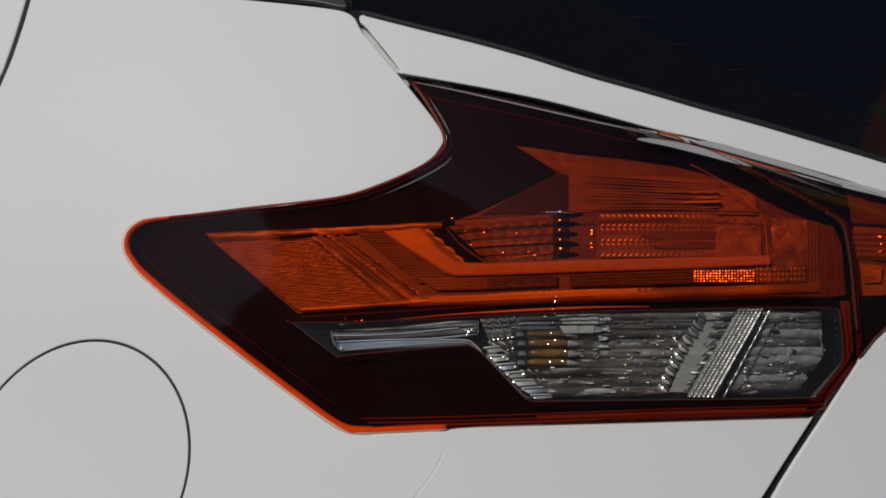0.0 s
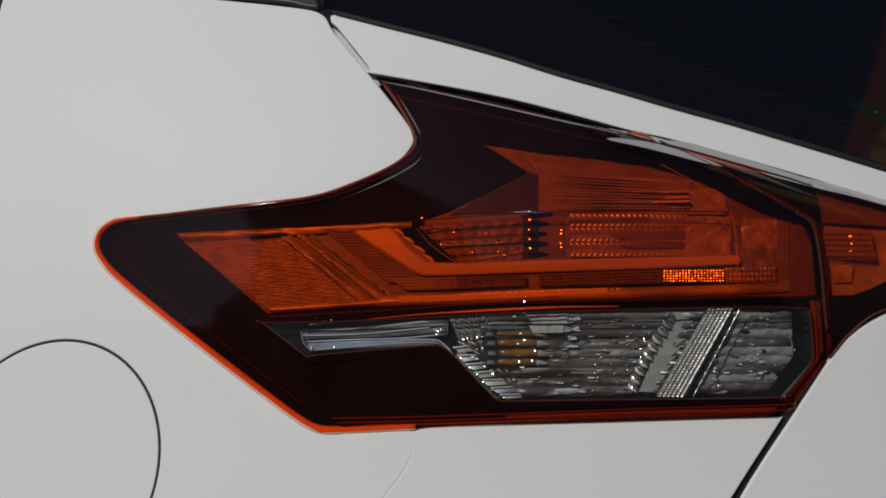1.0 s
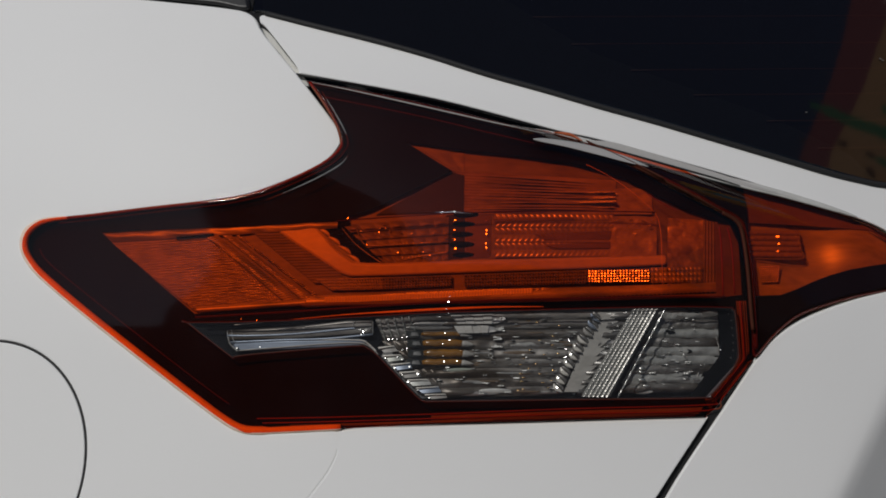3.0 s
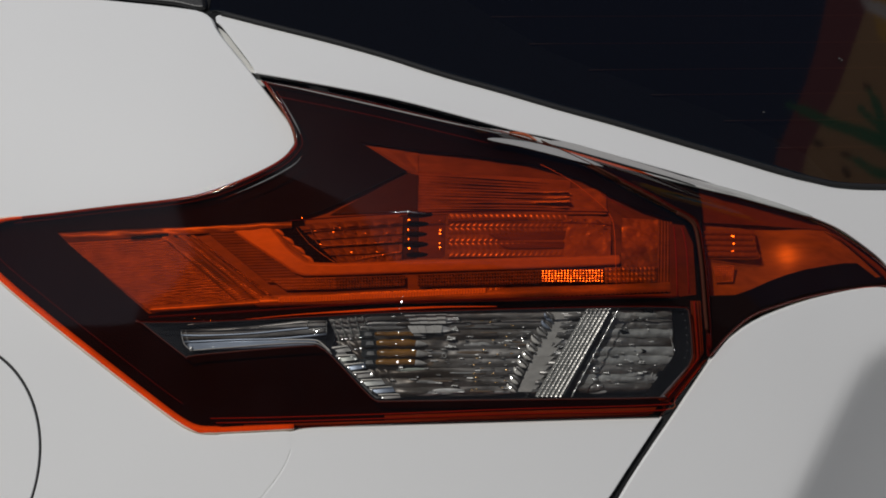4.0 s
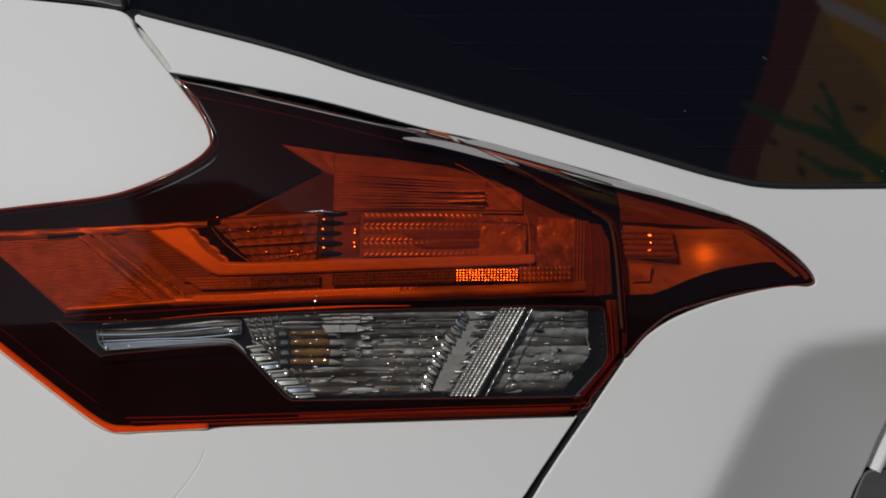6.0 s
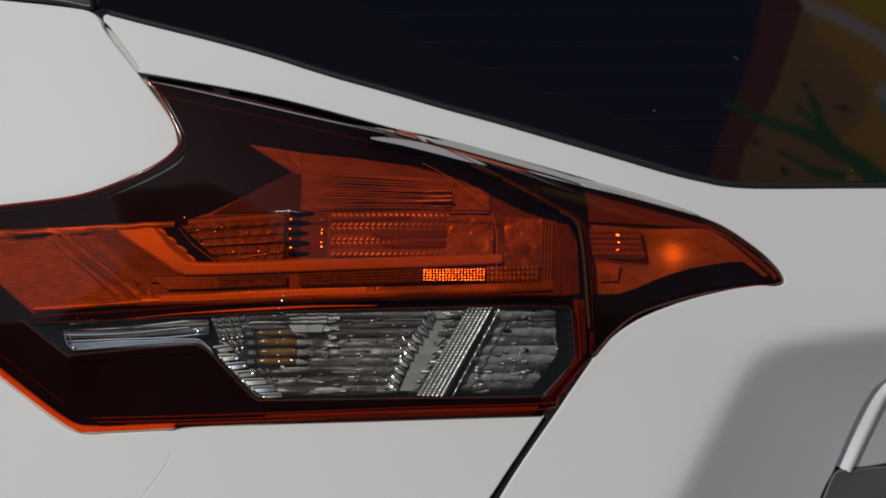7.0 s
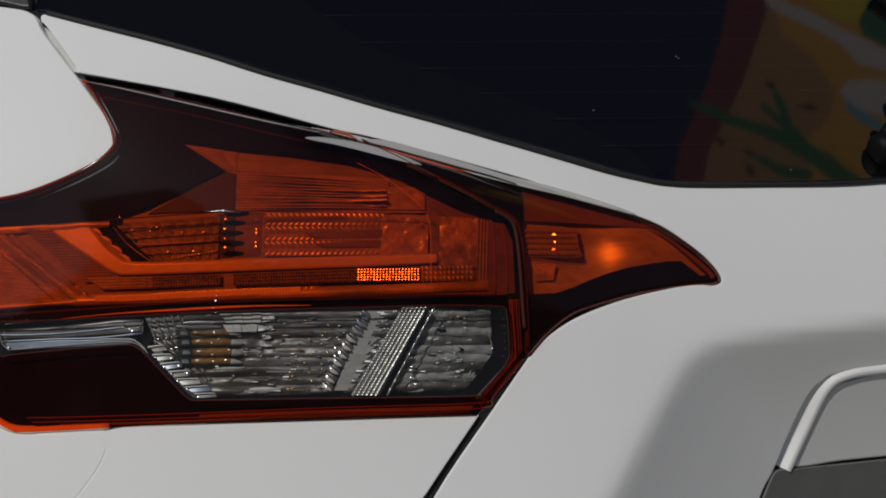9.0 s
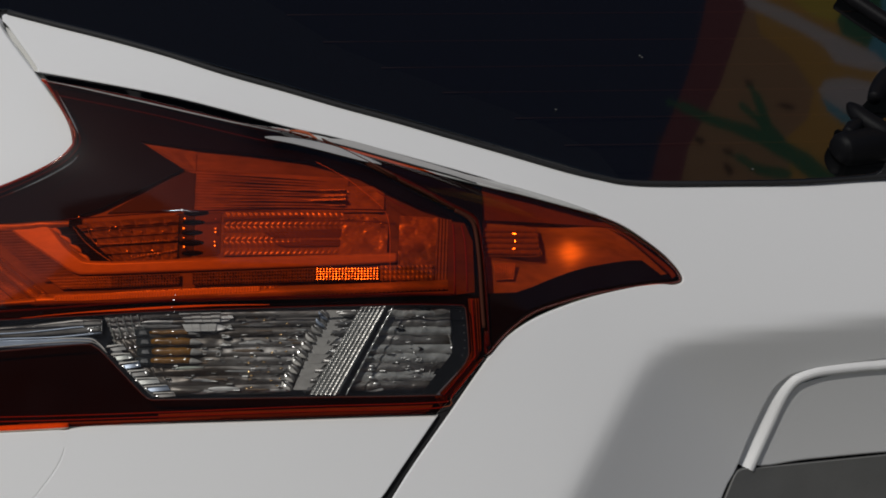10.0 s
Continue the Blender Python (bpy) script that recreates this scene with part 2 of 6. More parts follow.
def panel(name, outline, skin, mat, parent, holes=(), off=0.0, step=0.012, roll=0.002, flange=0.012, label="", soft_holes=False, fine=()):
    """A sheet on the given skin within an outline, its edges rolled over and turned back."""
    if roll:
        outline, holes = straight(outline, 0.0025), [straight(h, 0.0025) for h in holes]
    from_loops = [outline, *holes]
    pts, edges = [], []
    for loop in from_loops:
        k = len(pts)
        pts += loop
        edges += [(k + i, k + (i + 1) % len(loop)) for i in range(len(loop))]
    extra = []
    if roll:
        for loop in (from_loops if soft_holes else [outline]):
            a = np.array(loop)
            t = np.roll(a, -1, 0) - np.roll(a, 1, 0)
            nrm = np.stack([-t[:, 1], t[:, 0]], 1) / np.maximum(np.linalg.norm(t, axis=1)[:, None], 1e-9)
            for d in (0.12, 0.4, 0.75, 1.02):
                for sign in (-1, 1):
                    extra.append((a + sign * nrm * d * roll, 0.7 * d * roll))
    lo, hi = np.min(outline, 0), np.max(outline, 0)
    gx, gz = np.meshgrid(np.arange(lo[0], hi[0], step), np.arange(lo[1], hi[1], step))
    gx = gx + (np.arange(gx.shape[0]) % 2)[:, None] * step * 0.5
    extra.append((np.stack([gx.ravel(), gz.ravel()], 1), max(roll * 1.15, step * 0.3)))
    if len(fine):
        extra.append((np.array(fine), 0.0012))
    for q, clearance in extra:
        ok = inside(q, outline)
        for h in holes:
            ok &= ~inside(q, h)
        q = q[ok]
        if len(q):
            near = np.min([away(q, loop) for loop in from_loops], axis=0)
            pts = pts + [tuple(p) for p in q[near > clearance]]
    v, _, f, *_ = cdt([Vector(p) for p in pts], edges, [], 0, 1e-7)
    v = np.array([tuple(p) for p in v])
    mid = np.array([v[list(t)].mean(0) for t in f])
    ok = inside(mid, outline)
    for h in holes:
        ok &= ~inside(mid, h)
    f = [tuple(t) for t, k in zip(f, ok) if k]
    found = [nearest(v, loop) for loop in (from_loops if soft_holes else [outline])]
    which = np.argmin([w for w, _ in found], axis=0)
    d = np.min([w for w, _ in found], axis=0)
    foot = np.array([found[k][1][i] for i, k in enumerate(which)])
    bend = np.zeros(len(v))
    if roll:
        bend = roll * (1 - np.sqrt(np.clip(1 - (1 - np.clip(d / roll, 0, 1)) ** 2, 0, 1)))
    verts = [(p[0], skin(p[0], p[1]) + off + b, p[1]) for p, b in zip(v, bend)]
    # normals of the true surface, turned outwards along the rolled edge
    normals, e = [], 5e-4
    outward = {}
    for loop in from_loops:
        a = np.array(loop)
        t = np.roll(a, -1, 0) - np.roll(a, 1, 0)
        side = np.stack([-t[:, 1], t[:, 0]], 1) / np.maximum(np.linalg.norm(t, axis=1)[:, None], 1e-9)
        probe = inside(a + side * 2e-5, outline)
        for h in holes:
            probe &= ~inside(a + side * 2e-5, h)
        for p, w, flip in zip(a, side, probe):
            outward[(round(p[0], 6), round(p[1], 6))] = Vector((w[0], 0, w[1])) * (-1 if flip else 1)
    for i, (x, z) in enumerate(v):
        n = Vector(((skin(x + e, z) - skin(x - e, z)) / (2 * e), -1.0, (skin(x, z + e) - skin(x, z - e)) / (2 * e))).normalized()
        if roll and d[i] < roll:
            out = Vector((foot[i][0] - x, 0, foot[i][1] - z))
            if out.length > 1e-6:
                s = 1 - d[i] / roll
                n = n * math.sqrt(1 - s * s) + out.normalized() * s
            else:
                n = n * 0.35 + outward.get((round(x, 6), round(z, 6)), Vector((0, 0, 0))) * 0.94
        normals.append(n)
    # faces look at the slide (-y)
    faces = []
    for t in f:
        a, b, c = (v[i] for i in t)
        faces.append(t if (b[0] - a[0]) * (c[1] - a[1]) - (b[1] - a[1]) * (c[0] - a[0]) > 0 else t[::-1])
    if flange:
        seen = {}
        for t in faces:
            for i, j in zip(t, t[1:] + t[:1]):
                seen[(i, j)] = True
        rim = [(i, j) for i, j in seen if (j, i) not in seen]
        back = {}
        for i, j in rim:
            for k in (i, j):
                if k not in back:
                    back[k] = len(verts)
                    verts.append((verts[k][0], verts[k][1] + flange, verts[k][2]))
                    normals.append(Vector((0, 0, 0)))
        faces += [(j, i, back[i], back[j]) for i, j in rim]
    ob = part(name, (verts, faces), mat, parent, label)
    ob.data.normals_split_custom_set_from_vertices([n.normalized() if n.length > 0 else n for n in normals])
    ob.visible_shadow = mat not in (RED, CLEAR, GLASS)
    return ob


def relief(quads, skin, off, fn, nu, nv):
    """Patches on a skin: quads of four corners (top left, top right, bottom right, bottom left), raised by fn(u, v, k)."""
    verts, faces = [], []
    for k, (a, b, c, d) in enumerate(quads):
        base = len(verts)
        for j in range(nv + 1):
            for i in range(nu + 1):
                u, v = i / nu, j / nv
                x = (a[0] * (1 - u) + b[0] * u) * (1 - v) + (d[0] * (1 - u) + c[0] * u) * v
                z = (a[1] * (1 - u) + b[1] * u) * (1 - v) + (d[1] * (1 - u) + c[1] * u) * v
                verts.append((x, skin(x, z) + off - fn(u, v, k), z))
        for j in range(nv):
            for i in range(nu):
                o = base + j * (nu + 1) + i
                faces.append((o, o + nu + 1, o + nu + 2, o + 1))
    return verts, faces


def tube(path, radius, sides=8, closed=False):
    """A round bar along a 3D path; radius may vary along it."""
    p = [Vector(q) for q in path]
    n, verts, faces = len(p), [], []
    r = radius if isinstance(radius, (list, tuple)) else [radius] * n
    for i in range(n):
        t = (p[(i + 1) % n] - p[i - 1]) if closed else (p[min(i + 1, n - 1)] - p[max(i - 1, 0)])
        t.normalize()
        a = t.cross(Vector((0, 1, 0)))
        a = a.normalized() if a.length > 1e-4 else Vector((1, 0, 0))
        b = t.cross(a).normalized()
        for k in range(sides):
            w = 2 * math.pi * k / sides
            verts.append(p[i] + r[i] * (math.cos(w) * a + math.sin(w) * b))
    for i in range(n if closed else n - 1):
        for k in range(sides):
            o, q = i * sides, ((i + 1) % n) * sides
            faces.append((o + k, o + (k + 1) % sides, q + (k + 1) % sides, q + k))
    if not closed:
        faces += [tuple(range(sides))[::-1], tuple(range((n - 1) * sides, n * sides))]
    return verts, faces


def on(points, skin, off=0.0):
    return [(x, skin(x, z) + off, z) for x, z in points]


# ---------------------------------------------------------------- setting
bm = bmesh.new()
bmesh.ops.create_grid(bm, x_segments=40, y_segments=40, size=400)
tagged(part("ground", bm, PAVING, None), "pale worn concrete under the parked car", "ground", kind="structure")

# Walls added out of view; they darken what the lenses mirror.
WALLING = material("grey_render_wall", (0.25, 0.235, 0.25), 0.9, grain=0.2, size=0.8, fine=20, bump=0.5)


def slab(lo, hi):
    x, y, z = zip(lo, hi)
    v = [(x[i], y[j], z[k]) for i in (0, 1) for j in (0, 1) for k in (0, 1)]
    return v, [(0, 1, 3, 2), (4, 6, 7, 5), (0, 4, 5, 1), (2, 3, 7, 6), (0, 2, 6, 4), (1, 5, 7, 3)]


SKYLINE = [(-10.6, 5.2), (-9.8, 6.4), (-9.4, 9.6), (-6.6, 11.6), (-3.8, 9.8), (-3.2, 8.0), (1.5, 8.0), (2.4, 7.2), (9.0, 7.2), (12.0, 8.6), (20.0, 7.0), (45.0, 7.0)]
v = [(x, y, z) for y in (-18.5, -18.0) for x, z in SKYLINE + [(45.0, 0.0), (-10.6, 0.0)]]
n = len(v) // 2
f = [tuple(range(n)), tuple(range(2 * n - 1, n - 1, -1))] + [(k, n + k, n + (k + 1) % n, (k + 1) % n) for k in range(n)]
tagged(part("wall_south", (v, f), WALLING, None, smooth=False), "unseen grey wall, its top cut to shape the lens reflections", "wall", kind="structure")
RIDGE = [(-45.0, 8.2), (-22.0, 8.2), (-17.5, 7.6), (-15.6, 6.2), (-14.6, 4.4), (-10.6, 4.2)]
v = [(x, y, z) for y in (-18.5, -18.0) for x, z in RIDGE + [(-10.6, 0.0), (-45.0, 0.0)]]
n = len(RIDGE) + 2
tagged(part("wall_west", (v, [tuple(range(n)), tuple(reversed(range(n, 2 * n)))] + [(k, k + n, (k + 1) % n + n, (k + 1) % n) for k in range(n)]), WALLING, None, smooth=False), "unseen lower grey wall with a top stepped for the lens reflections", "wall", kind="structure")
tagged(part("wall_east", slab((14, -18, 0), (14.4, 20, 7.0)), WALLING, None, smooth=False), "unseen plain grey wall that closes the place", "wall", kind="structure")

# ---------------------------------------------------------------- the car
car = tagged(new("car"), "white parked car with a red and clear wrap-around tail lamp", "car")
car.location = (0.0, 0.25, 0.0)

OUTER = [(-0.0231, 1.0645), (-0.0130, 1.0628), (0.0443, 1.0515), (0.1010, 1.0373), (0.1201, 1.0329), (0.1489, 1.0291), (0.1719, 1.0206), (0.1965, 1.0064), (0.2335, 0.9864), (0.2533, 0.9770), (0.2670, 0.9695), (0.2720, 0.9618), (0.2748, 0.9390), (0.2767, 0.9049), (0.2795, 0.8823), (0.2781, 0.8763), (0.2618, 0.8563), (0.2459, 0.8394), (0.2401, 0.8384), (0.1922, 0.8379), (0.0616, 0.8347), (-0.0313, 0.8296), (-0.0538, 0.8286), (-0.0651, 0.8300), (-0.0916, 0.8468), (-0.1693, 0.9039), (-0.2015, 0.9288), (-0.2131, 0.9407), (-0.2187, 0.9512), (-0.2169, 0.9612), (-0.2095, 0.9682), (-0.1987, 0.9713), (-0.1669, 0.9742), (-0.0890, 0.9827), (-0.0660, 0.9861), (-0.0470, 0.9917), (-0.0242, 1.0011), (-0.0091, 1.0095), (-0.0004, 1.0179), (0.0015, 1.0244), (-0.0015, 1.0334), (-0.0149, 1.0557)]
INNER = [(0.1475, 1.0306), (0.1699, 1.0259), (0.2163, 1.0132), (0.2553, 1.0025), (0.2945, 0.9890), (0.3344, 0.9782), (0.3626, 0.9682), (0.3745, 0.9619), (0.3940, 0.9494), (0.4082, 0.9376), (0.4148, 0.9284), (0.4120, 0.9243), (0.3925, 0.9228), (0.3718, 0.9202), (0.3512, 0.9165), (0.3308, 0.9113), (0.3105, 0.9043), (0.2942, 0.8924), (0.2849, 0.8828), (0.2805, 0.8783), (0.2785, 0.8814), (0.2785, 0.9047), (0.2766, 0.9388), (0.2733, 0.9616), (0.2692, 0.9700), (0.2546, 0.9776), (0.2353, 0.9882), (0.1977, 1.0067), (0.1717, 1.0200)]
GATE = [(-0.0541, 1.1140), (-0.0191, 1.1044), (0.0613, 1.0821), (0.1008, 1.0691), (0.2956, 1.0135), (0.3351, 1.0022), (0.3792, 0.9929), (0.4160, 0.9919), (0.5002, 0.9937), (0.5569, 0.9973), (0.6330, 1.0008), (0.8232, 1.0120), (0.8610, 0.9552), (0.8113, 0.8819), (0.6258, 0.8718), (0.5384, 0.8646), (0.5045, 0.8593), (0.4941, 0.8542), (0.4830, 0.8408), (0.4622, 0.7912), (0.4482, 0.7646), (0.4132, 0.6681), (0.3876, 0.5344), (0.1820, 0.5641), (0.1741, 0.7058), (0.2161, 0.7841), (0.2549, 0.8402), (0.2805, 0.8757), (0.2948, 0.8906), (0.3173, 0.9036), (0.3528, 0.9154), (0.3929, 0.9232), (0.4118, 0.9230), (0.4164, 0.9280), (0.4074, 0.9404), (0.3910, 0.9537), (0.3716, 0.9657), (0.3424, 0.9762), (0.2952, 0.9909), (0.2719, 0.9987), (0.1800, 1.0238), (0.1471, 1.0311), (0.0643, 1.0530), (-0.0249, 1.0704), (-0.0292, 1.0721), (-0.0328, 1.0782), (-0.0529, 1.1039), (-0.0582, 1.1094)]
QUARTER = [(-0.0650, 1.1145), (-0.0548, 1.0994), (-0.0241, 1.0619), (-0.0042, 1.0355), (0.0004, 1.0249), (-0.0027, 1.0171), (-0.0103, 1.0093), (-0.0252, 1.0008), (-0.0672, 0.9851), (-0.0895, 0.9817), (-0.1674, 0.9731), (-0.1984, 0.9702), (-0.2100, 0.9667), (-0.2166, 0.9601), (-0.2179, 0.9512), (-0.2011, 0.9280), (-0.1689, 0.9026), (-0.0910, 0.8454), (-0.0652, 0.8286), (-0.0314, 0.8283), (0.0004, 0.8296), (0.0000, 0.8164), (-0.0060, 0.8034), (-0.0190, 0.7860), (-0.0535, 0.7422), (-0.0829, 0.6320), (-0.0961, 0.3608), (-0.1639, 0.3524), (-0.1885, 0.4713), (-0.2588, 0.5744), (-0.3739, 0.6477), (-0.5347, 0.6784), (-0.6912, 0.6634), (-0.6656, 0.7060), (-0.5462, 0.7611), (-0.4209, 0.8975), (-0.3522, 0.9927), (-0.3177, 1.0690), (-0.3064, 1.1061), (-0.3013, 1.1320), (-0.2985, 1.1541), (-0.2390, 1.1436), (-0.1626, 1.1299), (-0.0892, 1.1204)]
BUMPER = [(0.0011, 0.8300), (0.0618, 0.8332), (0.1176, 0.8346), (0.1930, 0.8363), (0.2409, 0.8369), (0.2444, 0.8364), (0.2436, 0.8339), (0.2117, 0.7879), (0.1643, 0.7145), (0.1436, 0.5660), (0.1337, 0.3745), (-0.0950, 0.3610), (-0.0825, 0.6320), (-0.0532, 0.7422), (-0.0187, 0.7860), (-0.0057, 0.8034), (0.0001, 0.8164)]
DOOR = [(-0.3039, 1.1321), (-0.3091, 1.1062), (-0.3148, 1.0841), (-0.3204, 1.0691), (-0.3549, 0.9927), (-0.4237, 0.8974), (-0.5495, 0.7609), (-0.6695, 0.7056), (-0.8136, 0.6799), (-0.9002, 0.9707), (-0.9236, 1.3016), (-0.3008, 1.1551)]
TRIM = [(-0.1628, 1.1325), (-0.1176, 1.1259), (-0.0892, 1.1225), (-0.0707, 1.1184), (-0.0660, 1.1222), (-0.0738, 1.1429), (-0.0916, 1.1877), (-0.1670, 1.1942), (-0.2429, 1.1834), (-0.2393, 1.1463)]
FUEL, A, B = (-0.2543, 0.7962), 0.0838, 0.0890


def ring(k):
    """The door's slightly sheared oval, k metres larger all round."""
    return [(FUEL[0] + (A + k) * math.cos(w), FUEL[1] + (B + k) * math.sin(w) + 0.227 * (A + k) * math.cos(w)) for w in (i * math.pi / 48 for i in range(96))]


panel("quarter_panel", rounded(QUARTER, 4), body, WHITE, car, [ring(0.0009)], roll=0.0010, step=0.016, soft_holes=True, label="white painted quarter panel")
fuel_door = panel("fuel_door", ring(-0.0008), body, WHITE, car, roll=0.0008, step=0.012, label="round white fuel door")
part("door_seal", tube(on(ring(0.0), body, 0.0042), 0.0034, 6, True), SEAM, car)
part("door_seal", tube(on(rounded([(-0.3007, 1.1430), (-0.3026, 1.1320), (-0.3077, 1.1061), (-0.3134, 1.0841), (-0.3190, 1.0691), (-0.3535, 0.9927), (-0.4223, 0.8975)], 5, False), body, 0.0050), 0.0040, 6), SEAM, car)
panel("rear_door", rounded(DOOR, 4), body, WHITE, car, roll=0.003, step=0.02)
part("panel_seam", tube(on(rounded([(0.0015, 0.8296), (0.0011, 0.8230), (0.0002, 0.8164), (-0.0056, 0.8034), (-0.0186, 0.7860), (-0.0349, 0.7645)], 4, False), body, 0.0010), 0.0008, 8), WHITE, car)
panel("bumper", rounded(BUMPER, 4), body, WHITE, car, roll=0.0008, step=0.016)
panel("tailgate", rounded(GATE, 5), gate, WHITE, car, roll=0.0012, step=0.008, flange=0.022, label="white painted tailgate with a soft crease")
# The flange lies in shade; the grey is put into its colour.
panel("pinch_flange", rounded([(-0.0579, 1.1058), (-0.0510, 1.1008), (-0.0409, 1.0878), (-0.0306, 1.0750), (-0.0258, 1.0685), (-0.0226, 1.0628), (-0.0281, 1.0644), (-0.0353, 1.0750), (-0.0457, 1.0882), (-0.0570, 1.1008)], 3), body, GREYED, car, off=0.009, roll=0.001, step=0.01, flange=0.004)
panel("pillar_trim", rounded(TRIM, 4), body, PLASTIC, car, off=-0.001, roll=0.003)
# Black sheet added behind the panels to keep gaps and window dark.
panel("dark_backing", straight([(-0.85, 0.33), (0.80, 0.33), (0.80, 1.35), (-0.85, 1.35)], 0.05), shell, DARK, car, step=0.03, roll=0, flange=0.02)

# Grey strip drawn where the lens mirrors the white tailgate.
panel("gate_reflection", rounded([(0.1326, 1.0321), (0.1469, 1.0298), (0.1643, 1.0264), (0.1798, 1.0224), (0.1992, 1.0168), (0.2187, 1.0118), (0.2383, 1.0065), (0.2779, 0.9966), (0.3019, 0.9905), (0.3343, 0.9809), (0.3547, 0.9735), (0.3545, 0.9719), (0.3340, 0.9773), (0.3015, 0.9858), (0.2775, 0.9911), (0.2379, 1.0010), (0.2183, 1.0055), (0.1989, 1.0109), (0.1796, 1.0178), (0.1642, 1.0232), (0.1468, 1.0279)], 3), gate, GREYED, car, off=-0.0026, roll=0.0012, step=0.006, flange=0.001, label="pale grey strip for the reflection under the tailgate edge")

# ---- rear window
PANE = [(-0.0567, 1.1174), (-0.0228, 1.1085), (0.0171, 1.0984), (0.0571, 1.0870), (0.0972, 1.0752), (0.1371, 1.0638), (0.1770, 1.0520), (0.2168, 1.0411), (0.2566, 1.0294), (0.2963, 1.0176), (0.3359, 1.0059), (0.3597, 0.9991), (0.3796, 0.9951), (0.4163, 0.9940), (0.5002, 0.9957), (0.5568, 0.9994), (0.5689, 1.0029), (0.5721, 1.0055), (0.5820, 1.0142), (0.6455, 1.0508), (0.8195, 1.4716), (0.2596, 1.4238), (-0.0431, 1.2245), (-0.0642, 1.1262)]
window = panel("rear_window", rounded(PANE, 4), pane, GLASS, car, off=-0.004, roll=0.002, step=0.02, flange=0.004, label="dark tinted rear window glass")


# enamel border, heater wires and specks of dust
FRIT_EDGE = [(-0.0576, 1.1183), (-0.0256, 1.1086), (0.0264, 1.0950), (0.0863, 1.0803), (0.1660, 1.0573), (0.2453, 1.0336), (0.3112, 1.0119), (0.3304, 1.0085), (0.3679, 0.9973), (0.3744, 0.9986), (0.3609, 1.0164), (0.3339, 1.0309), (0.3026, 1.0463), (0.2624, 1.0609), (0.2221, 1.0759), (0.1786, 1.0930), (0.1430, 1.1158), (0.1110, 1.1382), (0.0745, 1.1707), (0.0070, 1.2286), (-0.0693, 1.2039)]
panel("enamel_border", straight(FRIT_EDGE, 0.02), pane, FRIT, window, off=0.003, roll=0, step=0.03, flange=0)
WIRES = [[(0.1203, 1.1423), (0.8386, 1.1716)], [(0.1360, 1.1201), (0.8263, 1.1453)], [(0.1632, 1.0988), (0.8149, 1.1209)], [(0.2057, 1.0791), (0.8044, 1.0983)], [(0.2499, 1.0606), (0.7941, 1.0763)], [(0.3019, 1.0416), (0.7840, 1.0545)], [(0.3366, 1.0216), (0.7737, 1.0325)]]
for a, b in WIRES:
    path = [(a[0] + (b[0] - a[0]) * k / 24, a[1] + (b[1] - a[1]) * k / 24) for k in range(25)]
    part("heater_wire", tube(on(path, pane, 0.001), 0.00045, 5), WIRE, window)
for x, z in [(0.3980, 1.0926), (0.3316, 1.0484), (0.4721, 1.0048), (0.3995, 1.0913)]:
    v, f = tube([(x - 0.0007, pane(x, z) - 0.0055, z), (x + 0.0007, pane(x, z) - 0.0052, z)], 0.0004, 6)
    part("dust_speck", (v, f), GREY, window)
part("window_seal", tube(on(rounded([(-0.0542, 1.1152), (-0.0192, 1.1056), (0.0213, 1.0950), (0.0612, 1.0833), (0.1007, 1.0703), (0.1398, 1.0592), (0.1787, 1.0477), (0.2176, 1.0372), (0.2565, 1.0259), (0.2956, 1.0147), (0.3351, 1.0034), (0.3591, 0.9980), (0.3792, 0.9945), (0.4161, 0.9936), (0.5003, 0.9953), (0.5570, 0.9990), (0.6333, 1.0034), (0.8237, 1.0146)], 4, False), lambda x, z: min(gate(x, z), pane(x, z)), -0.001), 0.0019, 8), SEAM, car, "black rubber window seal")

# ---- plate recess of the tailgate
RECESS = [(0.4756, 0.7908), (0.4858, 0.8158), (0.4955, 0.8384), (0.5036, 0.8500), (0.5112, 0.8530), (0.5403, 0.8596), (0.5698, 0.8630), (0.6283, 0.8670), (0.8150, 0.8770), (0.8233, 0.8342), (0.8201, 0.8014), (0.6323, 0.7969), (0.5733, 0.7955), (0.5175, 0.7925)]
recess = panel("plate_recess", rounded(RECESS, 5), gate, WHITE, car, off=-0.0016, roll=0.0015, step=0.010, label="shallow white recess for the number plate")


def lip(path, wide, rise):
    """A raised flat-faced moulding along a path: its face leans outwards, its back drops steeply into the recess."""
    p = [Vector(q) for q in path]
    section = ((1.7, 0.0007), (0.66, 0.0004), (0.52, 0.0003), (0.40, 0.0), (0.0, -rise * 0.5), (-0.36, -rise), (-0.48, -rise * 0.95), (-0.66, -rise * 0.78), (-0.90, -0.0010), (-1.10, 0.0010))
    verts, n = [], len(section)
    for i, q in enumerate(p):
        t = (p[min(i + 1, len(p) - 1)] - p[max(i - 1, 0)]).normalized()
        out = Vector((-t.y, t.x))
        for s, d in section:
            e = q + out * (s * wide)
            verts.append((e.x, gate(q.x, q.y) + d, e.y))
    faces = [(i * n + k, i * n + k + 1, (i + 1) * n + k + 1, (i + 1) * n + k) for i in range(len(p) - 1) for k in range(n - 1)]
    return verts, faces


